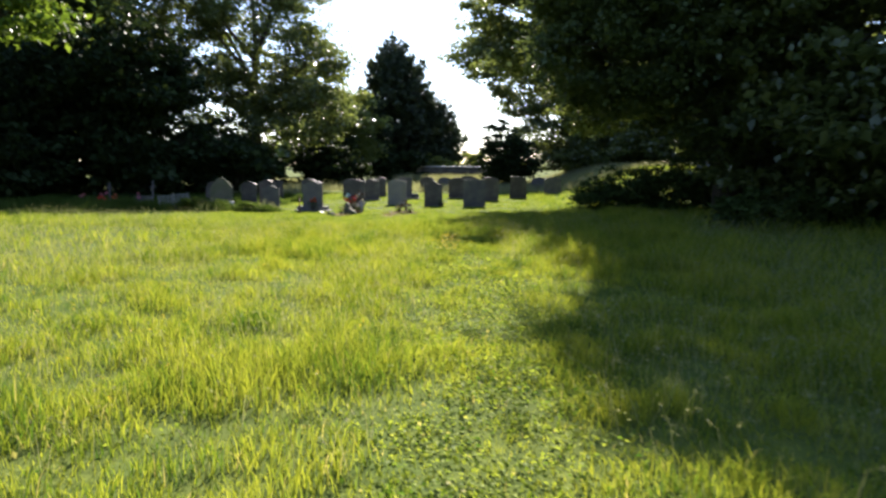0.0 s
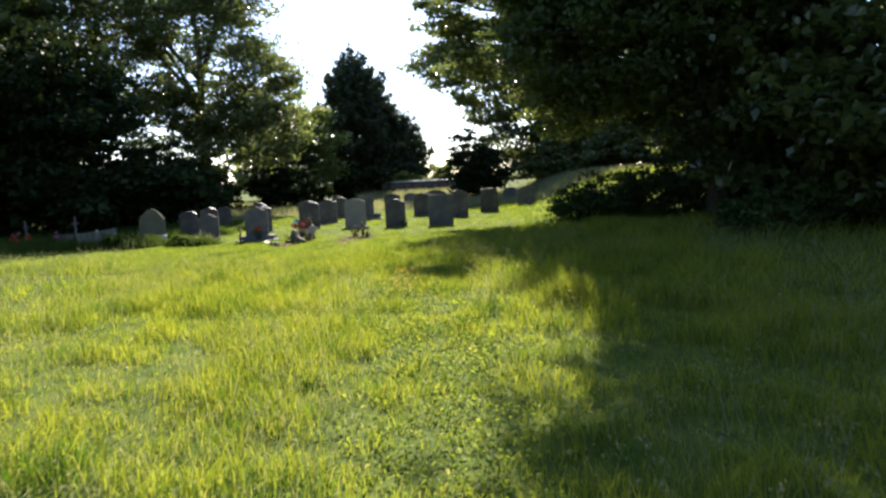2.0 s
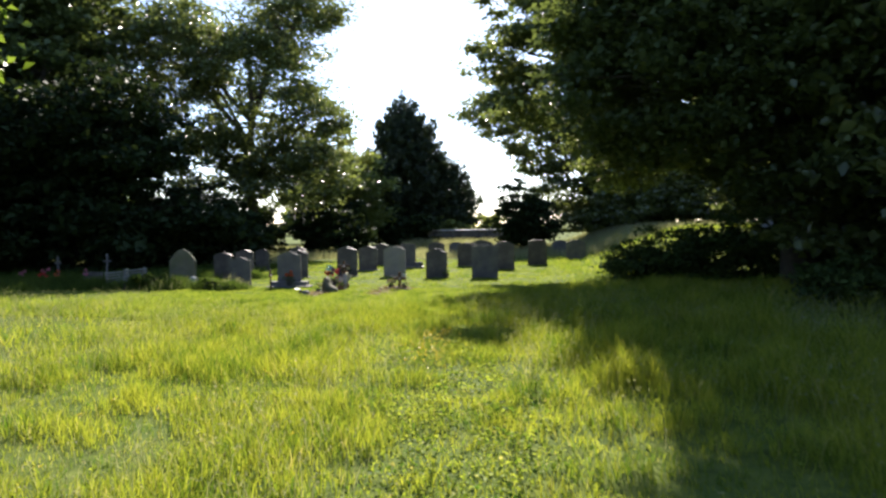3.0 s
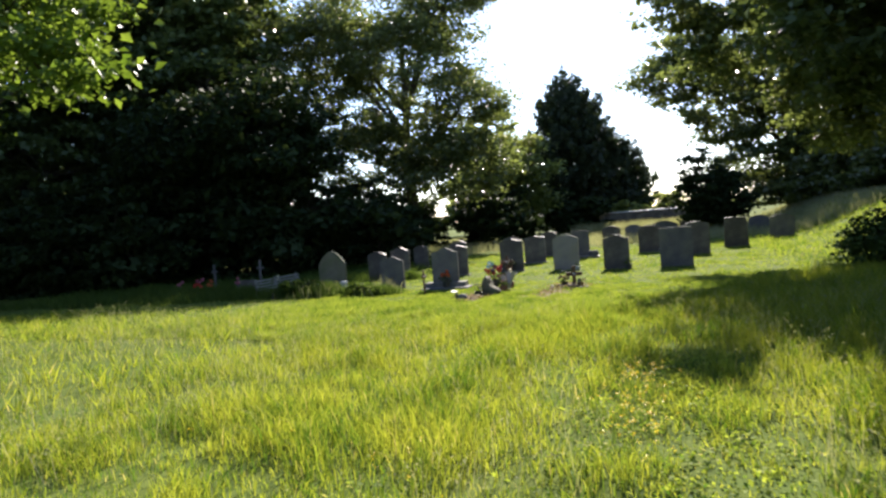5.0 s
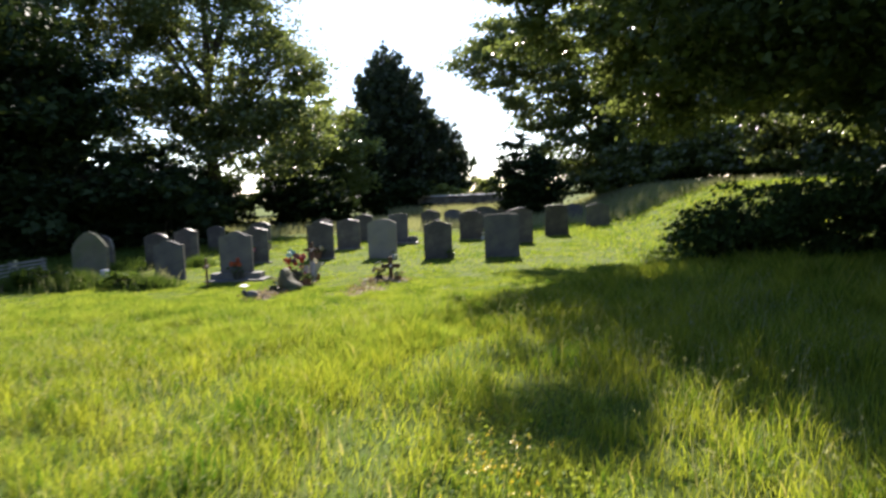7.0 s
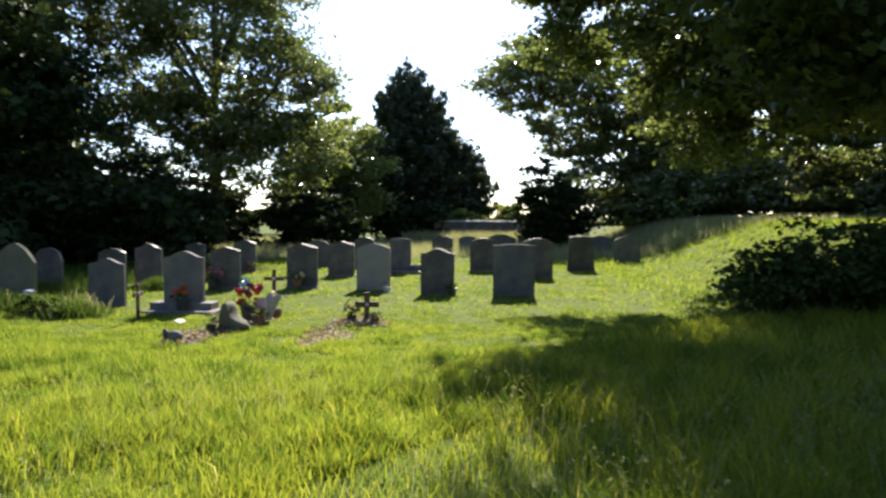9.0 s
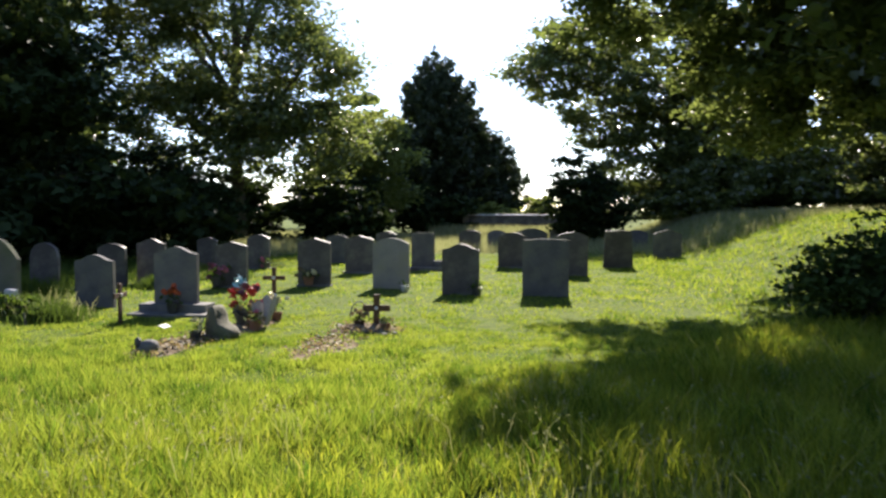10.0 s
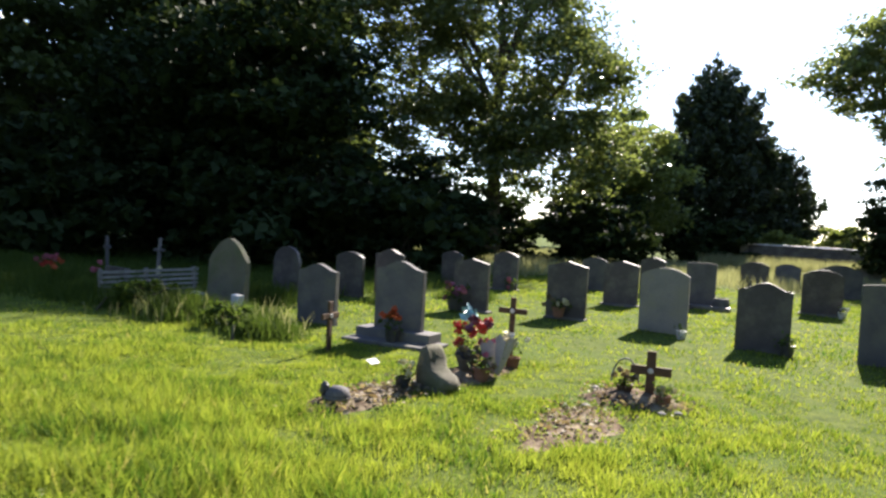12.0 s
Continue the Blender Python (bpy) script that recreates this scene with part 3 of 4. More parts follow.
STONES = [
    (-3.54, 21.55, 0.62, 0.93, "ogee", M_STONE, "smooth grey ogee-topped headstone on a wide stepped base", 0, 0, 0.34),
    (-5.0, 21.9, 0.58, 0.78, "ogee", M_STONE, "plain grey ogee-topped headstone in long weeds", 2, 1, 0),
    (-6.6, 21.9, 0.72, 1.00, "gothic", M_STONE_LICHEN, "old lichened gothic-pointed headstone with broken pale kerbs", -2, -1, 0),
    (-7.9, 24.6, 0.56, 0.82, "round", M_STONE_DARK, "dark round-topped headstone in the shade", 3, 0, 0),
    (-6.7, 24.9, 0.56, 0.80, "arch", M_STONE_DARK, "dark arched headstone in the shade of trees", 0, 2, 0),
    (-6.20, 25.4, 0.58, 0.88, "ogee", M_STONE_DARK, "dark granite ogee-topped headstone in tree shade", 0, 0, 0),
    (-4.30, 24.9, 0.60, 0.86, "peak", M_STONE_DARK, "dark granite headstone with flowers at its foot", 0, 0, 0.16),
    (-6.95, 29.2, 0.52, 0.78, "arch", M_STONE_DARK, "small dark headstone at the back in shade", 0, 0, 0),
    (-5.60, 29.2, 0.58, 0.86, "arch", M_STONE_DARK, "dark headstone at the back near the trees", 0, 0, 0.14),
    (-2.87, 25.4, 0.64, 0.92, "peak", M_STONE_DARK, "dark granite peaked headstone on short grass", 0, 0, 0.05),
    (-4.30, 31.6, 0.62, 0.80, "arch", M_STONE, "grey headstone in the back row", 0, 0, 0),
    (-2.80, 28.4, 0.66, 0.88, "peak", M_STONE_DARK, "dark peaked headstone with a pale plinth", 0, 0, 0.2),
    (-2.95, 31.8, 0.57, 0.90, "arch", M_STONE_DARK, "dark arched headstone in the back row", 0, 0, 0),
    (-1.34, 25.22, 0.68, 0.94, "arch", M_STONE_PALE, "broad pale grey arched headstone casting a shadow", 0, 0, 0),
    (-1.55, 29.8, 0.58, 0.92, "flat", M_STONE, "grey headstone with a stone flower pot beside it", 0, 0, 0.14),
    (0.04, 24.5, 0.64, 0.88, "ogee", M_STONE_DARK, "dark brown-grey ogee-topped headstone on the lawn", 0, 0, 0),
    (-1.30, 38.2, 0.80, 0.82, "arch", M_STONE_DARK, "dark arched headstone at the edge of the meadow", 0, 0, 0),
    (-0.55, 41.5, 0.80, 0.74, "arch", M_STONE, "small grey arched headstone in tall grass", 0, 0, 0),
    (0.62, 30.7, 0.74, 0.92, "arch", M_STONE_DARK, "dark arched headstone with a pale plinth", 0, 0, 0.16),
    (0.95, 37.0, 1.10, 0.92, "arch", M_STONE, "wide double grey headstone at the back", 0, 0, 0),
    (2.0, 46.0, 0.85, 0.78, "arch", M_STONE, "far grey headstone half lost in tall grass", 0, 0, 0),
    (1.48, 24.5, 0.78, 0.97, "flat", M_STONE, "broad flat-topped grey headstone on short grass", 0, 0, 0),
    (2.05, 28.6, 0.72, 0.99, "arch", M_STONE_DARK, "dark headstone behind the broad grey one", 0, 0, 0),
    (3.32, 31.3, 0.66, 0.98, "flat", M_STONE_DARK, "dark flat-topped headstone that flares at its foot", 0, 0, 0),
    (4.95, 41.0, 0.85, 0.80, "arch", M_STONE, "far pale headstone near the bank", 0, 0, 0),
    (5.2, 35.3, 0.86, 0.90, "arch", M_STONE, "grey headstone near the foot of the bank", 0, 0, 0),
]
for x, y, w, h, shape, mat, label, turn, tilt, plinth in STONES:
    headstone(x, y, w, h, shape, mat, label, turn + 2, tilt, plinth=plinth, taper=0.18 if "flares" in label else 0.0)


# ---- trees ----
OAK = "tall broad-leaved tree in dark leaf"
# the overhanging tree by the walk: lobes as (x, y, z, rx, ry, rz) in the plan's metres
def crown_at(x, y, *lobes):
    return [(a - x, b - y, c - on_ground(x, y), p, q, r) for a, b, c, p, q, r in lobes]


# its leaves carry shade in their colour, so less sun leaks to the grass
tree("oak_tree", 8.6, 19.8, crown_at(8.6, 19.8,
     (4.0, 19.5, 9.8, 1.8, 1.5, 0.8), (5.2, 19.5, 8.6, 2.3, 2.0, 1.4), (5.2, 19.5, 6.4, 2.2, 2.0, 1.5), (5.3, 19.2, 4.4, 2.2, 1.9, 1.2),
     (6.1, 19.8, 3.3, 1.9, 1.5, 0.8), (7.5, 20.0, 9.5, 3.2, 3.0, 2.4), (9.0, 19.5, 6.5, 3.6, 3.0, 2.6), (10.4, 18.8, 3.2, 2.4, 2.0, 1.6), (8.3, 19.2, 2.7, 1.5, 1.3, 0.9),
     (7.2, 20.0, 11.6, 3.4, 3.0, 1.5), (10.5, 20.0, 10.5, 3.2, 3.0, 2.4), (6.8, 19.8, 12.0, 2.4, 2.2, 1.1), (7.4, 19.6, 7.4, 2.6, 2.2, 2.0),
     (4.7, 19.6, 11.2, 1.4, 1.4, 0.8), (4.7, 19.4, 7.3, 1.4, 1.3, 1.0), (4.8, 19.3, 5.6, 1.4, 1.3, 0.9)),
     165000, 0.118, M_LEAF_SHADE, "broad tree with low boughs reaching over the meadow", 0.36, clump=150, spread=0.33)
# the tree on the bank, whose crown reaches out over the lawn
tree("oak_tree", 14.5, 31.0, crown_at(14.5, 31.0,
     (2.9, 28.0, 7.4, 2.0, 1.6, 1.1), (1.45, 28.0, 9.6, 0.45, 0.8, 0.8), (4.6, 27.5, 6.0, 2.3, 2.0, 1.4), (6.5, 28.5, 4.3, 2.5, 2.3, 1.4),
     (6.8, 28.0, 8.2, 3.3, 2.7, 2.1), (9.5, 28.5, 10.5, 3.6, 3.2, 2.2), (5.2, 28.6, 9.6, 2.6, 2.3, 1.5), (10.0, 28.0, 5.5, 3.2, 2.8, 1.9),
     (12.6, 29.0, 8.0, 3.4, 3.0, 2.8), (2.9, 29.0, 5.5, 1.1, 1.0, 0.6), (8.4, 26.6, 4.0, 2.0, 1.6, 0.9), (13.0, 28.5, 4.2, 2.6, 2.2, 2.0), (3.7, 28.0, 8.5, 1.8, 1.5, 0.9), (6.0, 28.2, 4.7, 1.8, 1.6, 0.9)),
     128000, 0.12, M_LEAF, OAK + " on the grassy bank", 0.36, clump=120, spread=0.28)
tree("oak_tree", 12.4, 17.0, [(0, 0, 8.0, 4.2, 4.0, 3.8), (-2.2, 0.5, 4.2, 3.0, 2.8, 2.2), (2.6, -1, 5.0, 3.2, 3.0, 2.6), (-0.8, -1, 11.2, 3.4, 3.0, 2.2), (-3.7, 0.2, 10.4, 2.9, 2.4, 1.4), (-1.0, -1.2, 2.4, 3.0, 2.0, 1.8), (-3.0, 1.6, 1.8, 2.4, 1.4, 1.4)], 45000, 0.175, M_LEAF, OAK + " beside the shaded meadow", 0.36, clump=100)
tree("oak_tree", 8.2, 54.4, crown_at(8.2, 54.4,
     (1.9, 53.4, 9.2, 2.8, 2.6, 1.5), (3.4, 53.4, 10.8, 2.6, 2.4, 1.4), (4.7, 54.1, 7.3, 2.6, 2.6, 2.3), (8.5, 54.1, 9.6, 4.1, 3.8, 3.6),
     (6.7, 53.3, 4.2, 3.1, 2.6, 2.2), (11.6, 54.1, 6.8, 4.4, 3.8, 3.3), (10.1, 52.5, 2.9, 3.8, 2.6, 2.2), (6.2, 52.5, 1.8, 2.3, 1.5, 1.5)),
     52000, 0.19, M_LEAF, "tall broad-leaved tree behind the far graves", 0.4, clump=80, spread=0.48)
tree("oak_tree", 17.5, 42.0, [(0, 0, 8.0, 4.6, 4.0, 4.0), (-3, 0, 5.0, 3.4, 3.0, 2.6), (3, 0, 5.5, 3.4, 3.0, 3.0)], 14000, 0.29, M_LEAF, OAK + " at the back of the bank", 0.36)
# the row at the other side
tree("sycamore_tree", -19.5, 20.5, [(0, 0, 9.0, 4.4, 4.2, 4.2), (8.0, -2.6, 6.9, 2.4, 1.8, 1.2), (9.2, -3.0, 5.2, 1.3, 1.1, 0.7), (5.4, -1.2, 7.6, 2.8, 2.2, 1.8), (4.6, -0.6, 9.0, 2.4, 2.0, 1.6)], 26000, 0.16, M_LEAF_LIGHT, "sycamore with bright sunlit boughs reaching out", 0.22)
tree("yew_tree", -15.5, 30.5, [(1.5, -0.5, 5.4, 3.6, 3.2, 2.3), (-2.0, 0, 4.6, 3.4, 3.0, 2.6), (2.1, -0.4, 5.0, 1.9, 2.0, 1.9), (0.4, -1.4, 2.3, 2.6, 1.6, 1.6), (4.8, -0.6, 2.2, 1.8, 1.6, 1.1)], 19000, 0.2, M_YEW, "dark yew tree over the old graves", 0.2)
tree("lime_tree", -11.8, 41.5, [(0, 0, 9.0, 4.0, 3.8, 4.2), (3.4, -1.0, 7.2, 2.5, 2.5, 2.0), (1.8, 0, 12.6, 2.8, 2.8, 2.6), (-3.2, 0, 11.0, 2.6, 2.6, 3.2), (2.6, -1, 4.0, 2.8, 2.4, 1.8), (-2.4, -1, 5.0, 2.8, 2.6, 2.2), (4.2, -0.5, 4.8, 1.9, 1.8, 1.3), (2.9, 0, 13.3, 2.7, 1.6, 0.9), (-4.8, -0.3, 11.3, 2.8, 2.4, 2.4), (-5.4, 0, 8.4, 1.6, 1.6, 0.9), (-6.0, 0.4, 13.6, 2.4, 2.2, 1.8), (0.8, -0.6, 5.2, 2.4, 2.0, 1.2), (-3.6, 0.2, 6.4, 1.8, 1.6, 0.9)], 70000, 0.14, M_LEAF, "tall tree with layered boughs catching the sun", 0.36)
# the shade of this row is painted into its leaf colour
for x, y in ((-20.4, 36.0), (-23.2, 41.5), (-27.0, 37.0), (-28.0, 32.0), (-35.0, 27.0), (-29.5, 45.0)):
    tree("oak_tree", x, y, [(0, 0, 10.0, 4.8, 4.4, 4.6), (-2.0, 0, 13.0, 3.4, 3.0, 2.6), (1.8, -0.5, 13.2, 3.2, 3.0, 2.4), (-2.8, -0.5, 5.0, 3.6, 3.2, 3.0), (2.8, -0.8, 5.0, 3.4, 3.0, 3.0), (0.5, -1.5, 8.0, 4.0, 3.0, 3.6), (0, 0, 13.6, 3.4, 3.4, 2.4)], 25000, 0.245, M_LEAF_SHADE, OAK + " in the shaded row", 0.4)
tree("willow_tree", -8.4, 50.5, [(0, 0, 5.6, 2.0, 1.8, 1.6), (1.2, -0.6, 4.4, 1.6, 1.5, 1.0), (-1.0, 0, 3.4, 1.8, 1.6, 1.5), (0.8, 0, 2.4, 1.9, 1.6, 1.2)], 13000, 0.17, M_LEAF_PALE, "small pale green tree in front of the conifer", 0.16, flat=0.9)
conifer(-5.6, 58.0, 11.2, 3.9, 34000, "tall dark conifer with a ragged top beyond the meadow")
conifer(-3.0, 60.0, 7.0, 3.0, 18000, "lower dark conifer beside the tall one")
YEW = "dense dark green yew bush"
shrub("yew_bush", 3.0, 46.0, [(0, 0, 2.2, 1.6, 1.5, 2.2), (0.8, 0.3, 1.6, 1.6, 1.5, 1.6)], 9000, 0.16, M_YEW, YEW + " under the far tree", spread=0.22)
shrub("yew_bush", -11.6, 36.0, [(0, 0, 1.9, 1.9, 1.7, 1.9), (1.2, 0.2, 1.3, 1.4, 1.4, 1.4)], 11000, 0.14, M_YEW, YEW + " at the edge of the tree row", spread=0.22)
for x, y, s in ((-10.4, 31.0, 0.95), (-13.6, 28.4, 1.1), (-17.2, 26.0, 1.1), (-15.0, 33.5, 1.2), (-18.6, 31.0, 1.35), (-22.8, 29.2, 1.4), (-27.0, 26.2, 1.5), (-31.0, 22.5, 1.5), (-8.2, 43.0, 1.0), (-13.4, 44.5, 1.1), (-24, 34, 1.3), (-33.5, 29, 1.5), (-38, 22.5, 1.5), (-40, 15, 1.5), (-27, 21, 1.3), (-24.6, 24.6, 1.2), (-21.0, 25.6, 1.0), (-30.5, 25.5, 1.3), (-5.2, 52.5, 1.0), (-17, 40, 1.4)):
    shrub("laurel_bush", x, y, [(0, 0, 1.5 * s, 2.1 * s, 1.7 * s, 1.6 * s), (1.4, -0.4, 1.1 * s, 1.7 * s, 1.5 * s, 1.2 * s)], 4200, 0.24, M_YEW, "dark evergreen bush under the trees", spread=0.24)
# brambles beside the walk
BR = "low tangled bramble bush under the overhanging tree"
shrub("bramble_bush", 7.0, 22.2, [(-1.6, 0.1, 0.45, 0.8, 0.8, 0.55), (-0.6, 0.0, 0.7, 1.2, 1.0, 0.78), (0.7, 0.1, 0.78, 1.3, 1.1, 0.86), (2.1, 0.1, 0.85, 1.4, 1.2, 0.95), (3.6, -0.2, 0.9, 1.5, 1.2, 1.05)], 32000, 0.074, M_BRAMBLE, BR, "bramble")
shrub("bramble_bush", 8.4, 16.6, [(0, 0, 0.4, 1.3, 0.9, 0.55), (1.8, 0.3, 0.6, 1.5, 1.2, 0.8), (3.6, 0.4, 0.8, 1.6, 1.4, 1.0)], 15000, 0.085, M_BRAMBLE, BR, "bramble")
for x, y in ((11.5, 21.5), (14.0, 15.5), (16.5, 11.0), (-9.3, 45.5)):
    shrub("laurel_bush", x, y, [(0, 0, 1.4, 2.2, 1.9, 1.5), (1.4, 0.4, 1.9, 1.9, 1.7, 1.7)], 3800, 0.25, M_YEW, "dark evergreen bush below tall trees", spread=0.24)
for x, y in ((15.5, 27.5), (9.0, 49.5), (11.5, 46.5), (14.0, 44.5), (16.2, 41.5), (18.5, 38.0), (21, 32)):
    shrub("hazel_bush", x, y, [(0, 0, 0.9, 2.5, 1.7, 1.0), (1.2, 0.3, 1.9, 2.3, 1.8, 1.5)], 7000, 0.19, M_LEAF, "olive green leafy bush below tall trees", spread=0.26)


# ---- far boundary ----
far_tree = tree("far_tree", -30, 50, [(0, 0, 6.0, 4.6, 4.2, 4.0), (-3, 0.5, 3.6, 3.4, 3.0, 3.0), (3, -0.5, 4.0, 3.4, 3.0, 3.0), (0.5, 0, 9.6, 3.2, 3.0, 2.6)], 3600, 0.72, M_LEAF, "far leafy tree in the belt round the churchyard", 0.36, clump=40, spread=0.7)
far_tree["group"] = "far belt of trees"
for k in range(34):
    a = radians(-172 + k * 344 / 33)
    if abs(math.degrees(a) + 3) < 10 or -38 < math.degrees(a) < -24:
        continue
    r = (50 if abs(a) < 1.7 else 38) + 4 * math.sin(k * 2.3) + (14 if abs(a) < 0.6 else 0)
    x, y = math.sin(a) * r, 18 + math.cos(a) * r
    copy_thing(far_tree, pose(x, y, on_ground(x, y), 0, 0, k * 67))

# boundary wall with a hedge behind it
wall_root = empty("boundary_wall", pose(-0.5, 52.6, 0, 0, 0, 3))
masonry = part("masonry", box(5.0, 0.32, 1.36, (0, 0, -0.05), 0.02), M_STONE_DARK, wall_root)
part("coping", box(5.2, 0.46, 0.08, (0, 0, 1.31), 0.03), M_MARBLE, masonry, "pale stone coping")
part("pillar", box(0.36, 0.4, 1.85, (-2.6, 0, -0.05), 0.03), M_STONE_PALE, wall_root, "square stone end pillar")
tagged(wall_root, "low stone boundary wall with pale coping and end pillar", "wall")
x, y = scatter(9000, -4.5, 3.5, 48.5, 52.3)
tagged(blades("field_grass", x, y, RNG.uniform(0.5, 1.05, len(x)), np.full(len(x), 0.02), np.full(len(x), 0.5), M_HAY, simple=True), "tall pale grass before the boundary wall", "grass", kind="stuff")
for x in (-1.6, 1.0, 3.4):
    shrub("hedge", x, 55.5, [(0, 0, 1.2, 1.7, 1.0, 1.2)], 2600, 0.2, M_LEAF_PALE, "pale green hedge behind the boundary wall", "hedge", spread=0.2)

# ---- weeds among the old graves ----
def tussock(x, y, r, tall, n, label, mat=None):
    px, py = x + RNG.normal(size=n) * r * 0.5, y + RNG.normal(size=n) * r * 0.4
    d = np.hypot(px - x, py - y) / r
    ob = blades("weed_tussock", px, py, tall * np.clip(1.15 - 0.55 * d, 0.2, 1.2) * RNG.uniform(0.5, 1.1, n), np.full(n, 0.0055), np.full(n, 0.5), mat or M_WEED)
    return tagged(ob, label, "weeds", kind="stuff")


for x, y, r, tall, n in ((-6.4, 21.0, 0.6, 0.44, 2000), (-7.4, 21.1, 0.55, 0.36, 1600), (-5.5, 21.1, 0.5, 0.34, 1500), (-4.75, 20.7, 0.45, 0.30, 1400), (-8.6, 21.3, 0.8, 0.4, 2200),
                         (-9.8, 21.6, 0.8, 0.42, 2200), (-11.2, 22.0, 0.9, 0.4, 2200), (-5.6, 24.6, 0.4, 0.32, 1200), (-5.2, 26.6, 0.5, 0.4, 1400), (-7.0, 23.0, 0.6, 0.35, 1500), (-12.8, 22.6, 0.9, 0.45, 2000)):
    tussock(x, y, r, tall, n, "rough tuft of tall weeds and grass between old graves")
WB = "low leafy weed clump growing round old kerbs"
shrub("weed_clump", -7.15, 20.95, [(0, 0, 0.24, 0.36, 0.28, 0.24), (0.42, 0.1, 0.18, 0.32, 0.25, 0.2), (-0.35, 0.1, 0.16, 0.3, 0.25, 0.18)], 2600, 0.042, M_WEED, WB, "weeds", stems=5, spread=0.05)
shrub("weed_clump", -5.35, 20.75, [(0, 0, 0.15, 0.36, 0.26, 0.17), (0.45, -0.1, 0.09, 0.3, 0.22, 0.1)], 1500, 0.038, M_WEED, WB, "weeds", stems=5, spread=0.05)
tussock(-6.5, 20.9, 0.8, 0.5, 110, "thin pale seeding stems among the weeds", M_HAY)
tussock(-4.9, 20.9, 0.5, 0.5, 90, "thin pale seeding stems beside a grey headstone", M_HAY)
x, y = scatter(26000, -17, -6.6, 20.2, 31)
keep = y > 20.4 + 0.25 * np.sin(x * 2) + 1.1 * smooth01((x + 8) / 1.2) * 2
x, y = x[keep], y[keep]
tagged(blades("rough_grass", x, y, RNG.uniform(0.12, 0.36, len(x)), np.full(len(x), 0.01), np.full(len(x), 0.7), M_WEED, simple=True), "rough uncut grass among shaded old graves", "grass", kind="stuff")


# ---- grave furniture ----
def wood_cross(x, y, h, span, turn, label, tilt=0.0, post=0.055, plaque=True, mat=None, bar_at=0.66):
    root = empty("wooden_cross", pose(x, y, on_ground(x, y), tilt, 0, turn))
    mat = mat or M_WOOD
    part("post", box(post, 0.032, h + 0.08, (0, 0, -0.08), 0.005), mat, root)
    bar = part("crossbar", box(span, 0.03, post, (0, -0.003, h * bar_at), 0.005), mat, root)
    if plaque:
        part("plaque", lathe([(0.022, 0), (0.024, 0.004), (0.019, 0.009)], 14), M_MARBLE, bar, "small pale round plaque").matrix_basis = pose(0, -0.018, h * bar_at + post / 2, 90, 0, 0)
    return tagged(root, label, "cross", "wooden grave crosses")


wood_cross(-3.68, 20.45, 0.52, 0.30, 95, "slim brown wooden grave cross with a pale plaque", 0, 0.06)
wood_cross(-2.02, 21.25, 0.68, 0.30, 4, "dark brown wooden grave cross behind vases of flowers", -2, bar_at=0.76)
wood_cross(-0.50, 20.66, 0.42, 0.33, 6, "short brown wooden cross standing on bare earth", 0, 0.075, bar_at=0.52)


def earth_mound(x, y, rx, ry, h, label, turn=0.0):
    n, rings = 40, 9
    bm = bmesh.new()
    vs = []
    for j in range(rings):
        u = j / (rings - 1)
        ring = []
        for k in range(n):
            a = 2 * math.pi * k / n
            e = 1 + 0.13 * math.sin(a * 3 + x * 7) + 0.08 * math.sin(a * 7 + y) + 0.05 * math.sin(a * 13)
            px, py = u * rx * e * math.cos(a), u * ry * e * math.sin(a)
            lump = 0.02 * noise.noise(Vector((px * 9 + x, py * 9, 0))) + 0.012 * noise.noise(Vector((px * 25, py * 25 + y, 3)))
            ring.append(bm.verts.new((px, py, h * (1 - u * u) + lump * (1.2 - u) - 0.014 * u + 0.01)))
        vs.append(ring)
    for a, b in zip(vs, vs[1:]):
        for k in range(n):
            if a is not vs[0]:
                bm.faces.new((a[k], b[k], b[(k + 1) % n], a[(k + 1) % n]))
    bm.faces.new(vs[1])
    for ring in vs[:1]:
        for v in ring:
            bm.verts.remove(v)
    for f in bm.faces:
        f.smooth = True
    root = part("grave_mound", bm, M_EARTH)
    root.matrix_basis = pose(x, y, on_ground(x, y), 0, 0, turn)
    return tagged(root, label, "grave mound")


earth_mound(-2.32, 19.15, 0.24, 0.62, 0.05, "narrow strip of bare brown earth on a grave", -8)
earth_mound(-2.12, 20.45, 0.30, 0.75, 0.06, "bare earth under pots and vases", -8)
earth_mound(-0.62, 20.6, 0.42, 0.34, 0.07, "round patch of bare earth with dried petals")
earth_mound(-0.78, 19.5, 0.30, 0.75, 0.03, "worn patch of thin grass and dry earth on a grave")


def clods(x, y, rx, ry, n, size, mat, label, name="earth_clods", z=0.035):
    px, py = x + RNG.normal(size=n) * rx * 0.45, y + RNG.normal(size=n) * ry * 0.45
    pts = np.stack([px, py, height(px, py) + z + RNG.uniform(0, 0.03, n)], 1)
    v, f = leaf_arrays(pts, np.full(n, size), 0.9, 1.6)
    return tagged(big_mesh(name, v, f, mat), label, "litter", kind="stuff")


clods(-2.3, 19.2, 0.3, 0.7, 260, 0.035, M_DRY, "dry leaves and stalks on bare grave earth")
clods(-0.62, 20.6, 0.5, 0.4, 300, 0.03, M_DRY, "dried brown petals and stalks round a cross")
clods(-0.78, 19.5, 0.35, 0.8, 200, 0.03, M_DRY, "dry straw on a worn grave")
clods(-0.8, 19.6, 0.4, 0.9, 260, 0.024, M_LAWN, "small clover leaves on a worn grave", "clover_leaves", 0.02)


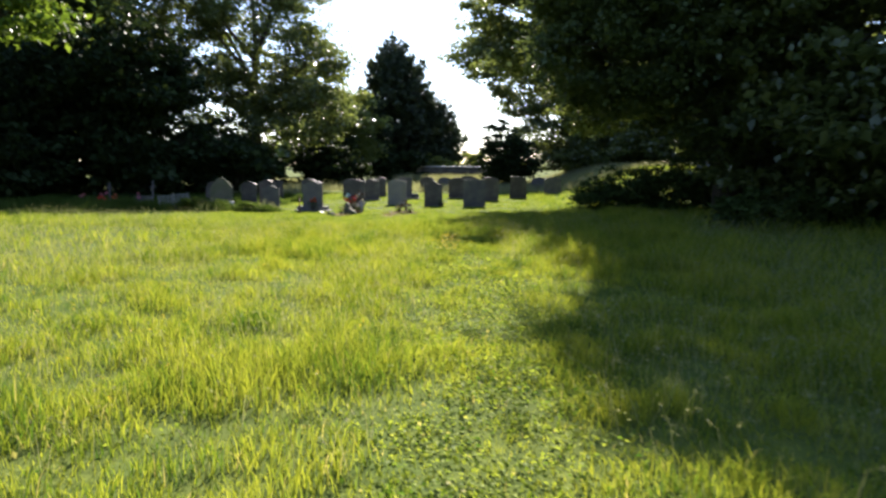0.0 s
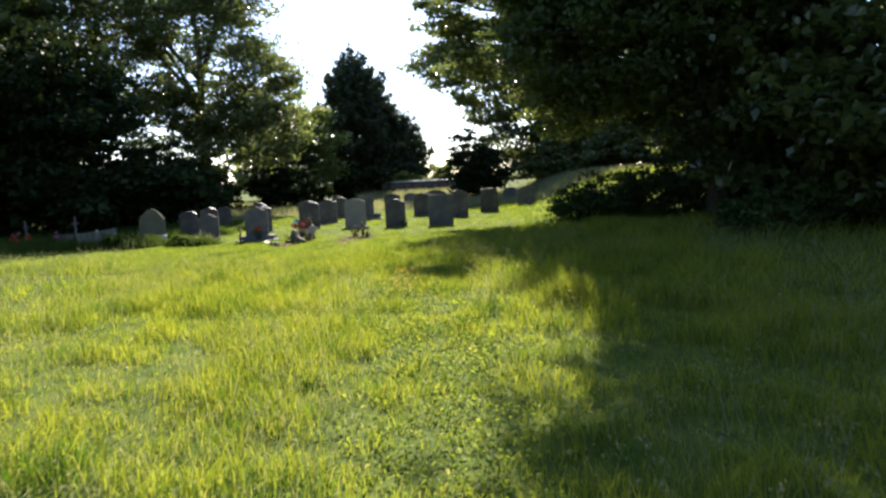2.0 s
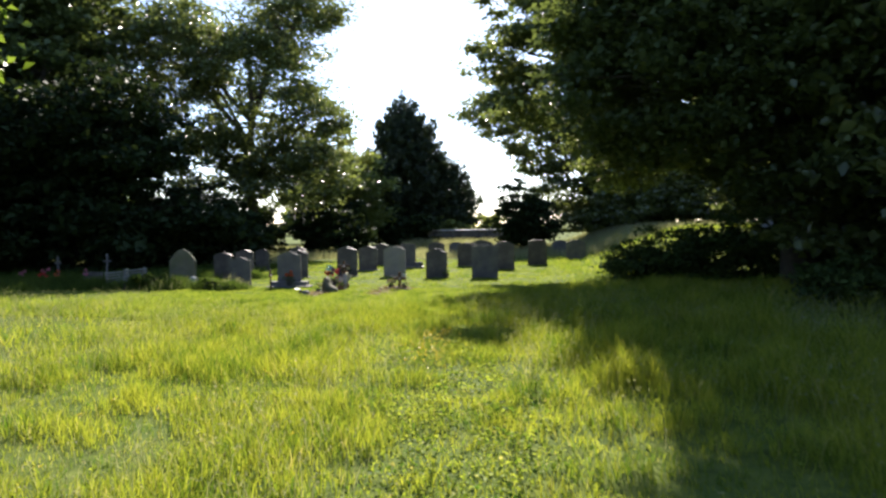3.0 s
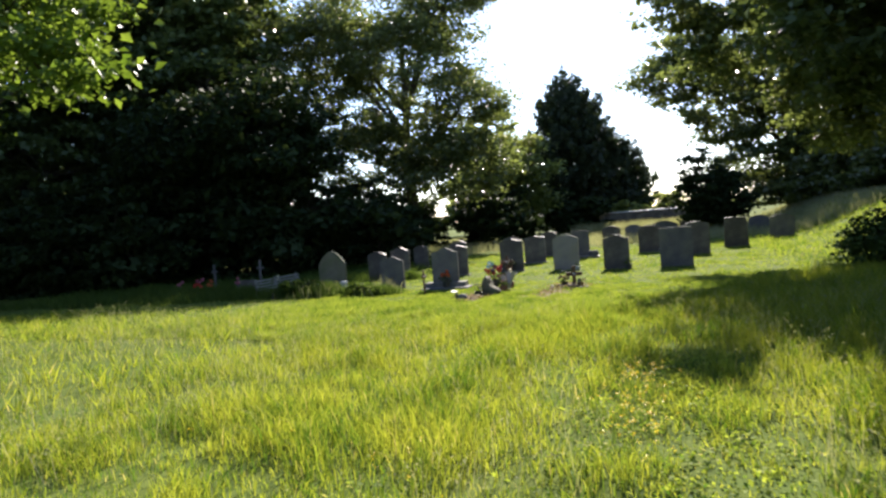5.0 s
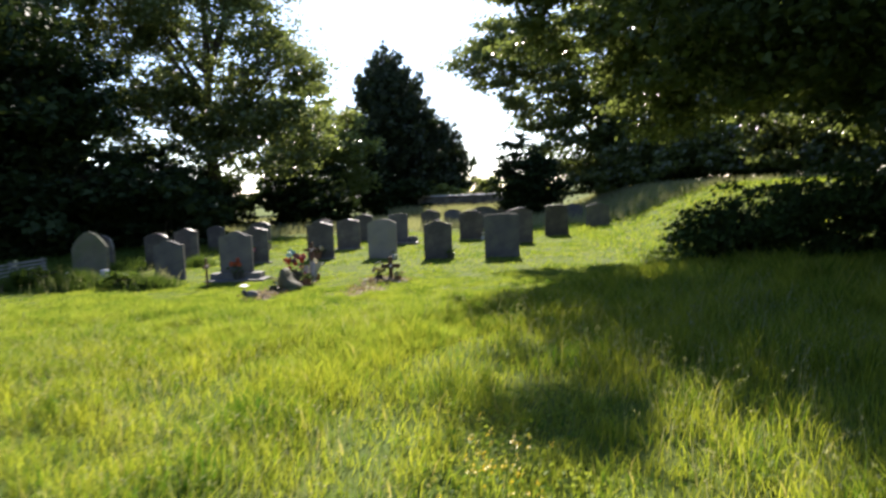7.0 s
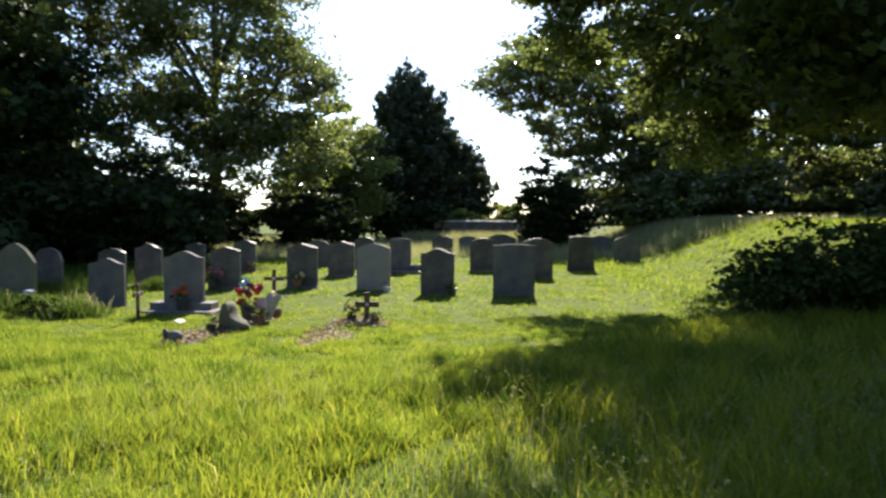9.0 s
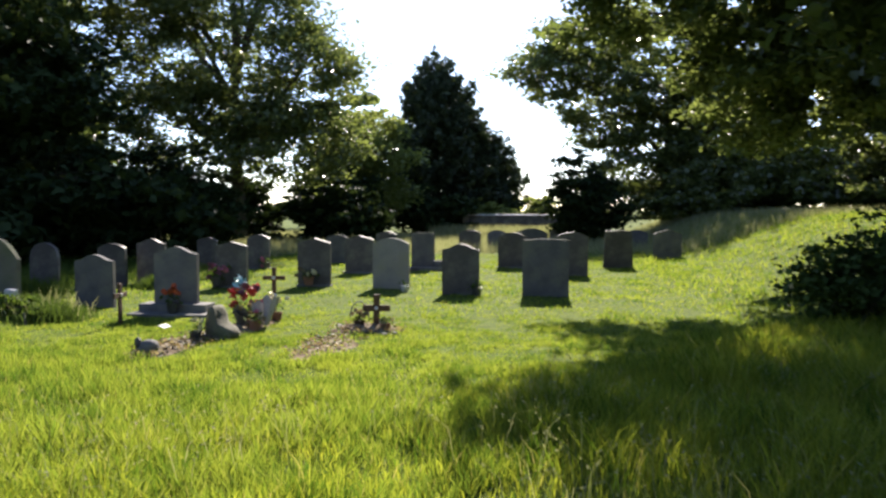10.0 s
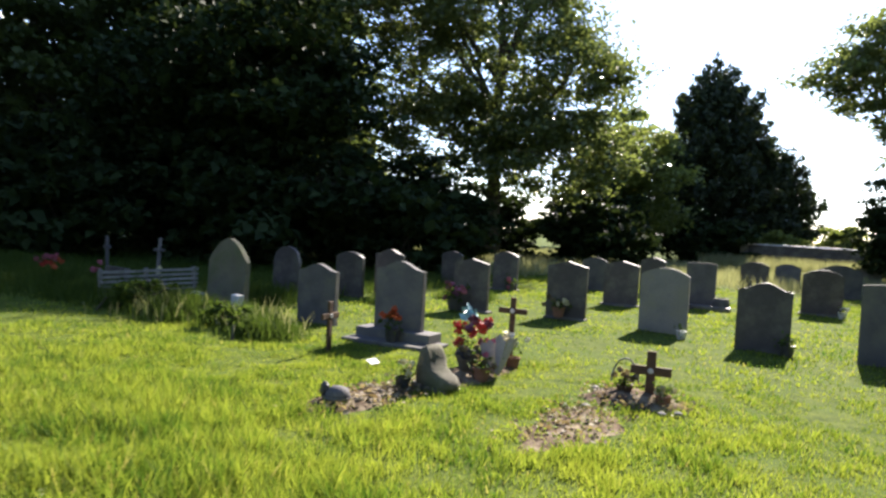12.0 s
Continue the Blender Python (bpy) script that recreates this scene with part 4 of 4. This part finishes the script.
def blooms(parent, name, centre, r, count, petal, mat, label=""):
    """A bunch: rounded flower heads of many petals."""
    for head in np.array(centre) + RNG.normal(size=(count, 3)) * np.array([r, r, r * 0.6]) * 0.55:
        d = RNG.normal(size=(24, 3))
        d /= np.linalg.norm(d, axis=1)[:, None]
        v, f = leaf_arrays(head + d * petal * 0.75, np.full(24, petal), 0.2, 1.2)
        big_mesh(name, v, f, mat, parent)


def sprigs(parent, name, centre, r, n, leaf, mat):
    pts = np.array(centre) + RNG.normal(size=(n, 3)) * np.array([r, r, r * 0.8]) * 0.5
    v, f = leaf_arrays(pts, np.full(n, leaf), 0.3, 1.9)
    return big_mesh(name, v, f, mat, parent)


POT = [(0.055, 0), (0.068, 0.01), (0.085, 0.12), (0.092, 0.125), (0.092, 0.145), (0.08, 0.145), (0.075, 0.11), (0.0001, 0.105)]


def pot_of_flowers(x, y, scale, pot_mat, flower_mats, label, tall=0.16, z=0.0, leafy=45):
    root = empty("flower_pot", pose(x, y, on_ground(x, y, z), 0, 0, 20))
    part("pot", lathe([(r * scale, h * scale) for r, h in POT], 16), pot_mat, root)
    sprigs(root, "leaves", (0, 0, 0.145 * scale + tall * 0.45), 0.14 * scale, leafy, 0.034 * scale, M_WEED)
    for k, mat in enumerate(flower_mats):
        blooms(root, "flower", (0.05 * (k - (len(flower_mats) - 1) / 2) * 2 * scale, -0.02 * k, 0.145 * scale + tall * (1.0 + 0.25 * (k % 2))), 0.12 * scale, 5, 0.034 * scale, mat)
    return tagged(root, label, "flower pot")


def wrapped_bouquet(x, y, h, lean, turn, mat, flower, label):
    """A leaning cone of wrapping paper with flower heads in its mouth."""
    root = empty("wrapped_bouquet", pose(x, y, on_ground(x, y, 0.03), lean, 0, turn))
    bm = bmesh.new()
    n = 18
    rings = []
    for u in (0.0, 0.25, 0.5, 0.75, 1.0):
        rings.append([bm.verts.new(((0.025 + 0.085 * u * (1 + 0.13 * math.sin(k * 2.1))) * math.cos(2 * math.pi * k / n), (0.025 + 0.07 * u) * math.sin(2 * math.pi * k / n), h * u * (1 + (0.10 * math.sin(k * 1.9) if u == 1 else 0)))) for k in range(n)])
    for a, b in zip(rings, rings[1:]):
        for k in range(n):
            bm.faces.new((a[k], a[(k + 1) % n], b[(k + 1) % n], b[k]))
    bm.faces.new(rings[0][::-1])
    part("wrapping", bm, mat, root)
    blooms(root, "flower", (0, 0, h * 0.98), 0.09, 6, 0.03, flower)
    return tagged(root, label, "bouquet")


M_WRAP = surface("wrapping_paper", (0.34, 0.31, 0.33), (0.48, 0.45, 0.46), 9.0, 50.0, 0.45, 0.3)
bowl = empty("stone_dish", pose(-2.36, 18.86, 0.02, 0, 0, 15) @ Matrix.Scale(0.78, 4))
part("dish", lathe([(0.09, 0), (0.12, 0.01), (0.14, 0.05), (0.135, 0.065), (0.11, 0.06), (0.0001, 0.05)], 16), M_STONE_DARK, bowl)
bm = lathe([(0.118, 0.05), (0.122, 0.075), (0.11, 0.105), (0.085, 0.135), (0.045, 0.152), (0.0001, 0.156)], 18, (0.015, 0, 0))
for v in bm.verts:
    d = 1 + 0.14 * noise.noise(v.co * 14)
    v.co.x, v.co.y = v.co.x * d, v.co.y * d * 0.85
for f in bm.faces:
    f.smooth = True
part("rounded_stone", bm, M_STONE, bowl, "pale rounded stone in the dish")
part("knob", lathe([(0.03, 0.05), (0.045, 0.1), (0.042, 0.15), (0.015, 0.185)], 10, (-0.12, 0, 0)), M_POT, bowl, "small dark knob beside the pale stone")
tagged(bowl, "low dark stone dish holding a pale rounded stone", "grave ornament")
# a small weathered stone ornament and the pots round it
orn = empty("stone_ornament", pose(-2.06, 19.78, 0.02, 0, 4, -12))
bm = bmesh.new()
side = ((-0.13, 0.0), (-0.15, 0.12), (-0.14, 0.24), (-0.11, 0.32), (-0.06, 0.35), (-0.02, 0.31), (0.0, 0.24), (0.05, 0.17), (0.12, 0.13), (0.19, 0.11), (0.22, 0.06), (0.2, 0.0))
rows = [[bm.verts.new((px * k, d, pz * (0.93 + 0.07 * k))) for px, pz in side] for d, k in ((-0.11, 0.72), (-0.085, 0.93), (-0.03, 1.0), (0.03, 1.0), (0.085, 0.93), (0.11, 0.72))]
for p, q in zip(rows, rows[1:]):
    for k in range(len(side)):
        bm.faces.new((p[k], p[(k + 1) % len(side)], q[(k + 1) % len(side)], q[k]))
bm.faces.new(rows[0][::-1])
bm.faces.new(rows[-1])
for v in bm.verts:
    v.co += Vector((1, 0.6, 0.5)) * 0.022 * noise.noise(v.co * 11)
for f in bm.faces:
    f.smooth = True
part("carving", bm, M_STONE_LICHEN, orn)
part("base", box(0.36, 0.24, 0.05, (0.02, 0, -0.02), 0.015), M_STONE_DARK, orn, "flat dark base stone")
tagged(orn, "small weathered grey stone ornament on a grave", "ornament")
pot_of_flowers(-2.25, 19.6, 0.75, M_POT, (M_CREAM,), "black pot with a cream lily", 0.07, leafy=40)
pot_of_flowers(-2.2, 20.72, 1.25, M_POT, (M_RED, M_PURPLE, M_RED), "dark pot full of red and purple flowers", 0.2)
foil = empty("foil_windmill", pose(-2.27, 20.78, 0.0, 0, 0, 10))
bm = bmesh.new()
tube(bm, [(0, 0, -0.05), (0, 0, 0.5)], [0.005, 0.005], 6)
part("stick", bm, M_WOOD, foil)
sprigs(foil, "sails", (0, 0, 0.54), 0.07, 16, 0.06, M_TEAL)
tagged(foil, "small blue foil windmill on a stick", "ornament")
wrapped_bouquet(-2.02, 20.75, 0.26, -8, 10, M_WRAP, M_PINK, "upright bouquet in pale wrapping paper")
wrapped_bouquet(-1.86, 20.6, 0.34, -14, -30, M_WRAP, M_CREAM, "tall leaning bouquet in pale wrapping paper")
wrapped_bouquet(-2.1, 20.4, 0.22, 20, 40, M_STONE, M_DRY, "faded bouquet in grey wrapping")
pot_of_flowers(-1.9, 20.35, 0.9, M_TERRA, (M_DRY,), "terracotta pot with withered flowers", 0.06)
pot_of_flowers(-1.92, 21.1, 0.8, M_TERRA, (M_WHITE,), "terracotta pot with small white flowers by a cross", 0.2)
pot_of_flowers(-0.70, 20.62, 0.8, M_WOOD, (M_DRY, M_DRY), "brown basket of dried flowers by a wooden cross", 0.06)
hoop = empty("basket_handle", pose(-0.70, 20.62, 0.08, 0, 0, 15))
bm = bmesh.new()
tube(bm, [(-0.11 * math.cos(k * math.pi / 12), 0, 0.06 + 0.2 * math.sin(k * math.pi / 12)) for k in range(13)], [0.008] * 13, 6)
part("hoop", bm, M_WOOD_GREY, hoop)
tagged(hoop, "thin bent wicker handle over the flower basket", "basket handle")
pot_of_flowers(-0.36, 20.52, 0.7, M_TERRA, (M_CREAM,), "small terracotta pot with yellowed flowers", 0.05)
for x, y in ((-0.2, 20.3), (-0.98, 20.75), (-0.3, 20.2), (-1.0, 19.95), (-0.85, 20.05)):
    tagged(part("pebble", lathe([(0.02, 0), (0.034, 0.01), (0.03, 0.022), (0.012, 0.03)], 9, (0, 0, 0.0)), M_STONE_PALE), "pale rounded stone lying by a grave", "stone", "stones by the grave").matrix_basis = pose(x, y, 0.015, 0, 0, x * 300)
card = part("paper_card", box(0.15, 0.09, 0.006, (0, 0, 0), 0.001), M_WHITE)
card.matrix_basis = pose(-2.92, 20.15, 0.055, 9, 6, -35)
tagged(card, "white paper card lying on the grass", "card")
# flowers at the stones
pot_of_flowers(-3.46, 21.30, 1.0, M_POT, (M_ORANGE, M_ORANGE), "dark pot of orange flowers before a grey headstone", 0.14, 0.04)
pot_of_flowers(-4.46, 24.62, 1.3, M_POT, (M_PURPLE, M_PINK), "pot of purple and pink flowers at a headstone", 0.14, 0.05)
pot_of_flowers(-2.9, 25.15, 1.1, M_TERRA, (M_DRY, M_CREAM), "faded flowers at the foot of a dark headstone", 0.06, 0.05)
pot_of_flowers(-5.35, 28.9, 1.2, M_POT, (M_PINK,), "pot of pink flowers by a back headstone", 0.1)
pot_of_flowers(-0.98, 24.72, 0.8, M_MARBLE, (), "small white pot at the corner of a pale headstone", 0.02, leafy=20)
pot_of_flowers(0.34, 24.3, 1.0, M_POT, (), "dark pot half hidden at a headstone", 0.05, leafy=60)
pot_of_flowers(0.99, 30.45, 0.9, M_MARBLE, (M_WHITE,), "white pot beside a dark headstone", 0.05, leafy=20)
urn = empty("stone_flower_pot", pose(-1.12, 29.6, 0, 0, 0, 0))
part("bowl", lathe([(0.12, 0), (0.16, 0.05), (0.17, 0.16), (0.14, 0.24), (0.10, 0.25), (0.09, 0.2)], 16), M_STONE, urn)
tagged(urn, "round grey stone flower bowl beside a headstone", "flower pot")
kerb = box(1.0, 0.3, 0.1, (0, 0, 0), 0.02)
kerb_ob = part("stone_kerb", kerb, M_STONE_DARK)
kerb_ob.matrix_basis = pose(-1.42, 29.45, -0.01, 0, 0, 2)
tagged(kerb_ob, "low dark stone kerb in front of a headstone", "kerb")
# the stepped base before the smooth grey stone
step = part("stone_step", box(1.12, 0.5, 0.05, (0, 0, -0.01), 0.015), M_STONE)
step.matrix_basis = pose(-3.5, 21.42, 0, 0, 0, 2)
tagged(step, "pale flat stone base under a grey headstone", "grave base")
# broken pale kerbs by the lichened stone
for x, y, w, h, t in ((-6.98, 21.72, 0.20, 0.26, 8), (-6.22, 21.72, 0.16, 0.30, -6), (-6.5, 21.45, 0.42, 0.12, 12), (-7.25, 21.35, 0.3, 0.10, -18)):
    ob = part("broken_kerb", box(w, 0.10, h, (0, 0, -0.03), 0.015), M_MARBLE)
    ob.matrix_basis = pose(x, y, on_ground(x, y), 4, 3, t)
    tagged(ob, "broken pale marble kerb stone among weeds", "kerb", "broken kerb stones")


# ---- low slatted panel among the old graves ----
panel = empty("slatted_panel", pose(-8.1, 21.85, on_ground(-8.1, 21.85), -5, -1.5, 78))
for sx in (-0.72, -0.05, 0.72):
    part("post", box(0.055, 0.05, 0.52, (sx, 0.04, -0.04), 0.008), M_WOOD_GREY, panel)
for k in range(6):
    part("slat", box(1.5, 0.02, 0.042, (0.006 * k, 0, 0.06 + 0.07 * k), 0.004), M_WOOD_GREY, panel)
tagged(panel, "low weathered grey slatted wooden panel among weeds", "fence panel")
slab = part("ledger_slab", box(0.55, 0.12, 0.42, (0, 0, -0.03), 0.012), M_STONE_DARK)
slab.matrix_basis = pose(-9.3, 22.1, 0, -8, 0, -6)
tagged(slab, "low dark leaning grave slab in shade", "grave slab")
for x, y, mats, s in ((-9.3, 21.7, (M_PINK,), 1.1), (-9.9, 21.5, (M_ORANGE,), 1.0), (-10.5, 21.8, (M_RED, M_PINK), 1.1), (-8.35, 22.2, (M_CREAM,), 0.9), (-11.4, 22.2, (M_PINK,), 1.1)):
    pot_of_flowers(x, y, s, M_POT, mats, "shaded pot of pale flowers on an old grave", 0.22)


def stone_cross(x, y, h, span, turn, tilt):
    """A slim pale cross on a small block."""
    root = empty("stone_cross", pose(x, y, on_ground(x, y), tilt, 0, turn))
    part("block", box(0.26, 0.2, 0.2, (0, 0, -0.05), 0.02), M_STONE, root)
    shaft = part("shaft", box(0.05, 0.05, h - 0.12, (0, 0, 0.12), 0.012), M_STONE, root)
    part("arm", box(span * 0.75, 0.046, 0.05, (0, 0, h * 0.72), 0.012), M_STONE, shaft)
    return tagged(root, "slim grey stone cross in deep tree shade", "cross", "old stone crosses")


stone_cross(-9.4, 23.0, 0.86, 0.3, 8, -3)
stone_cross(-11.0, 23.2, 0.8, 0.28, -4, 2)
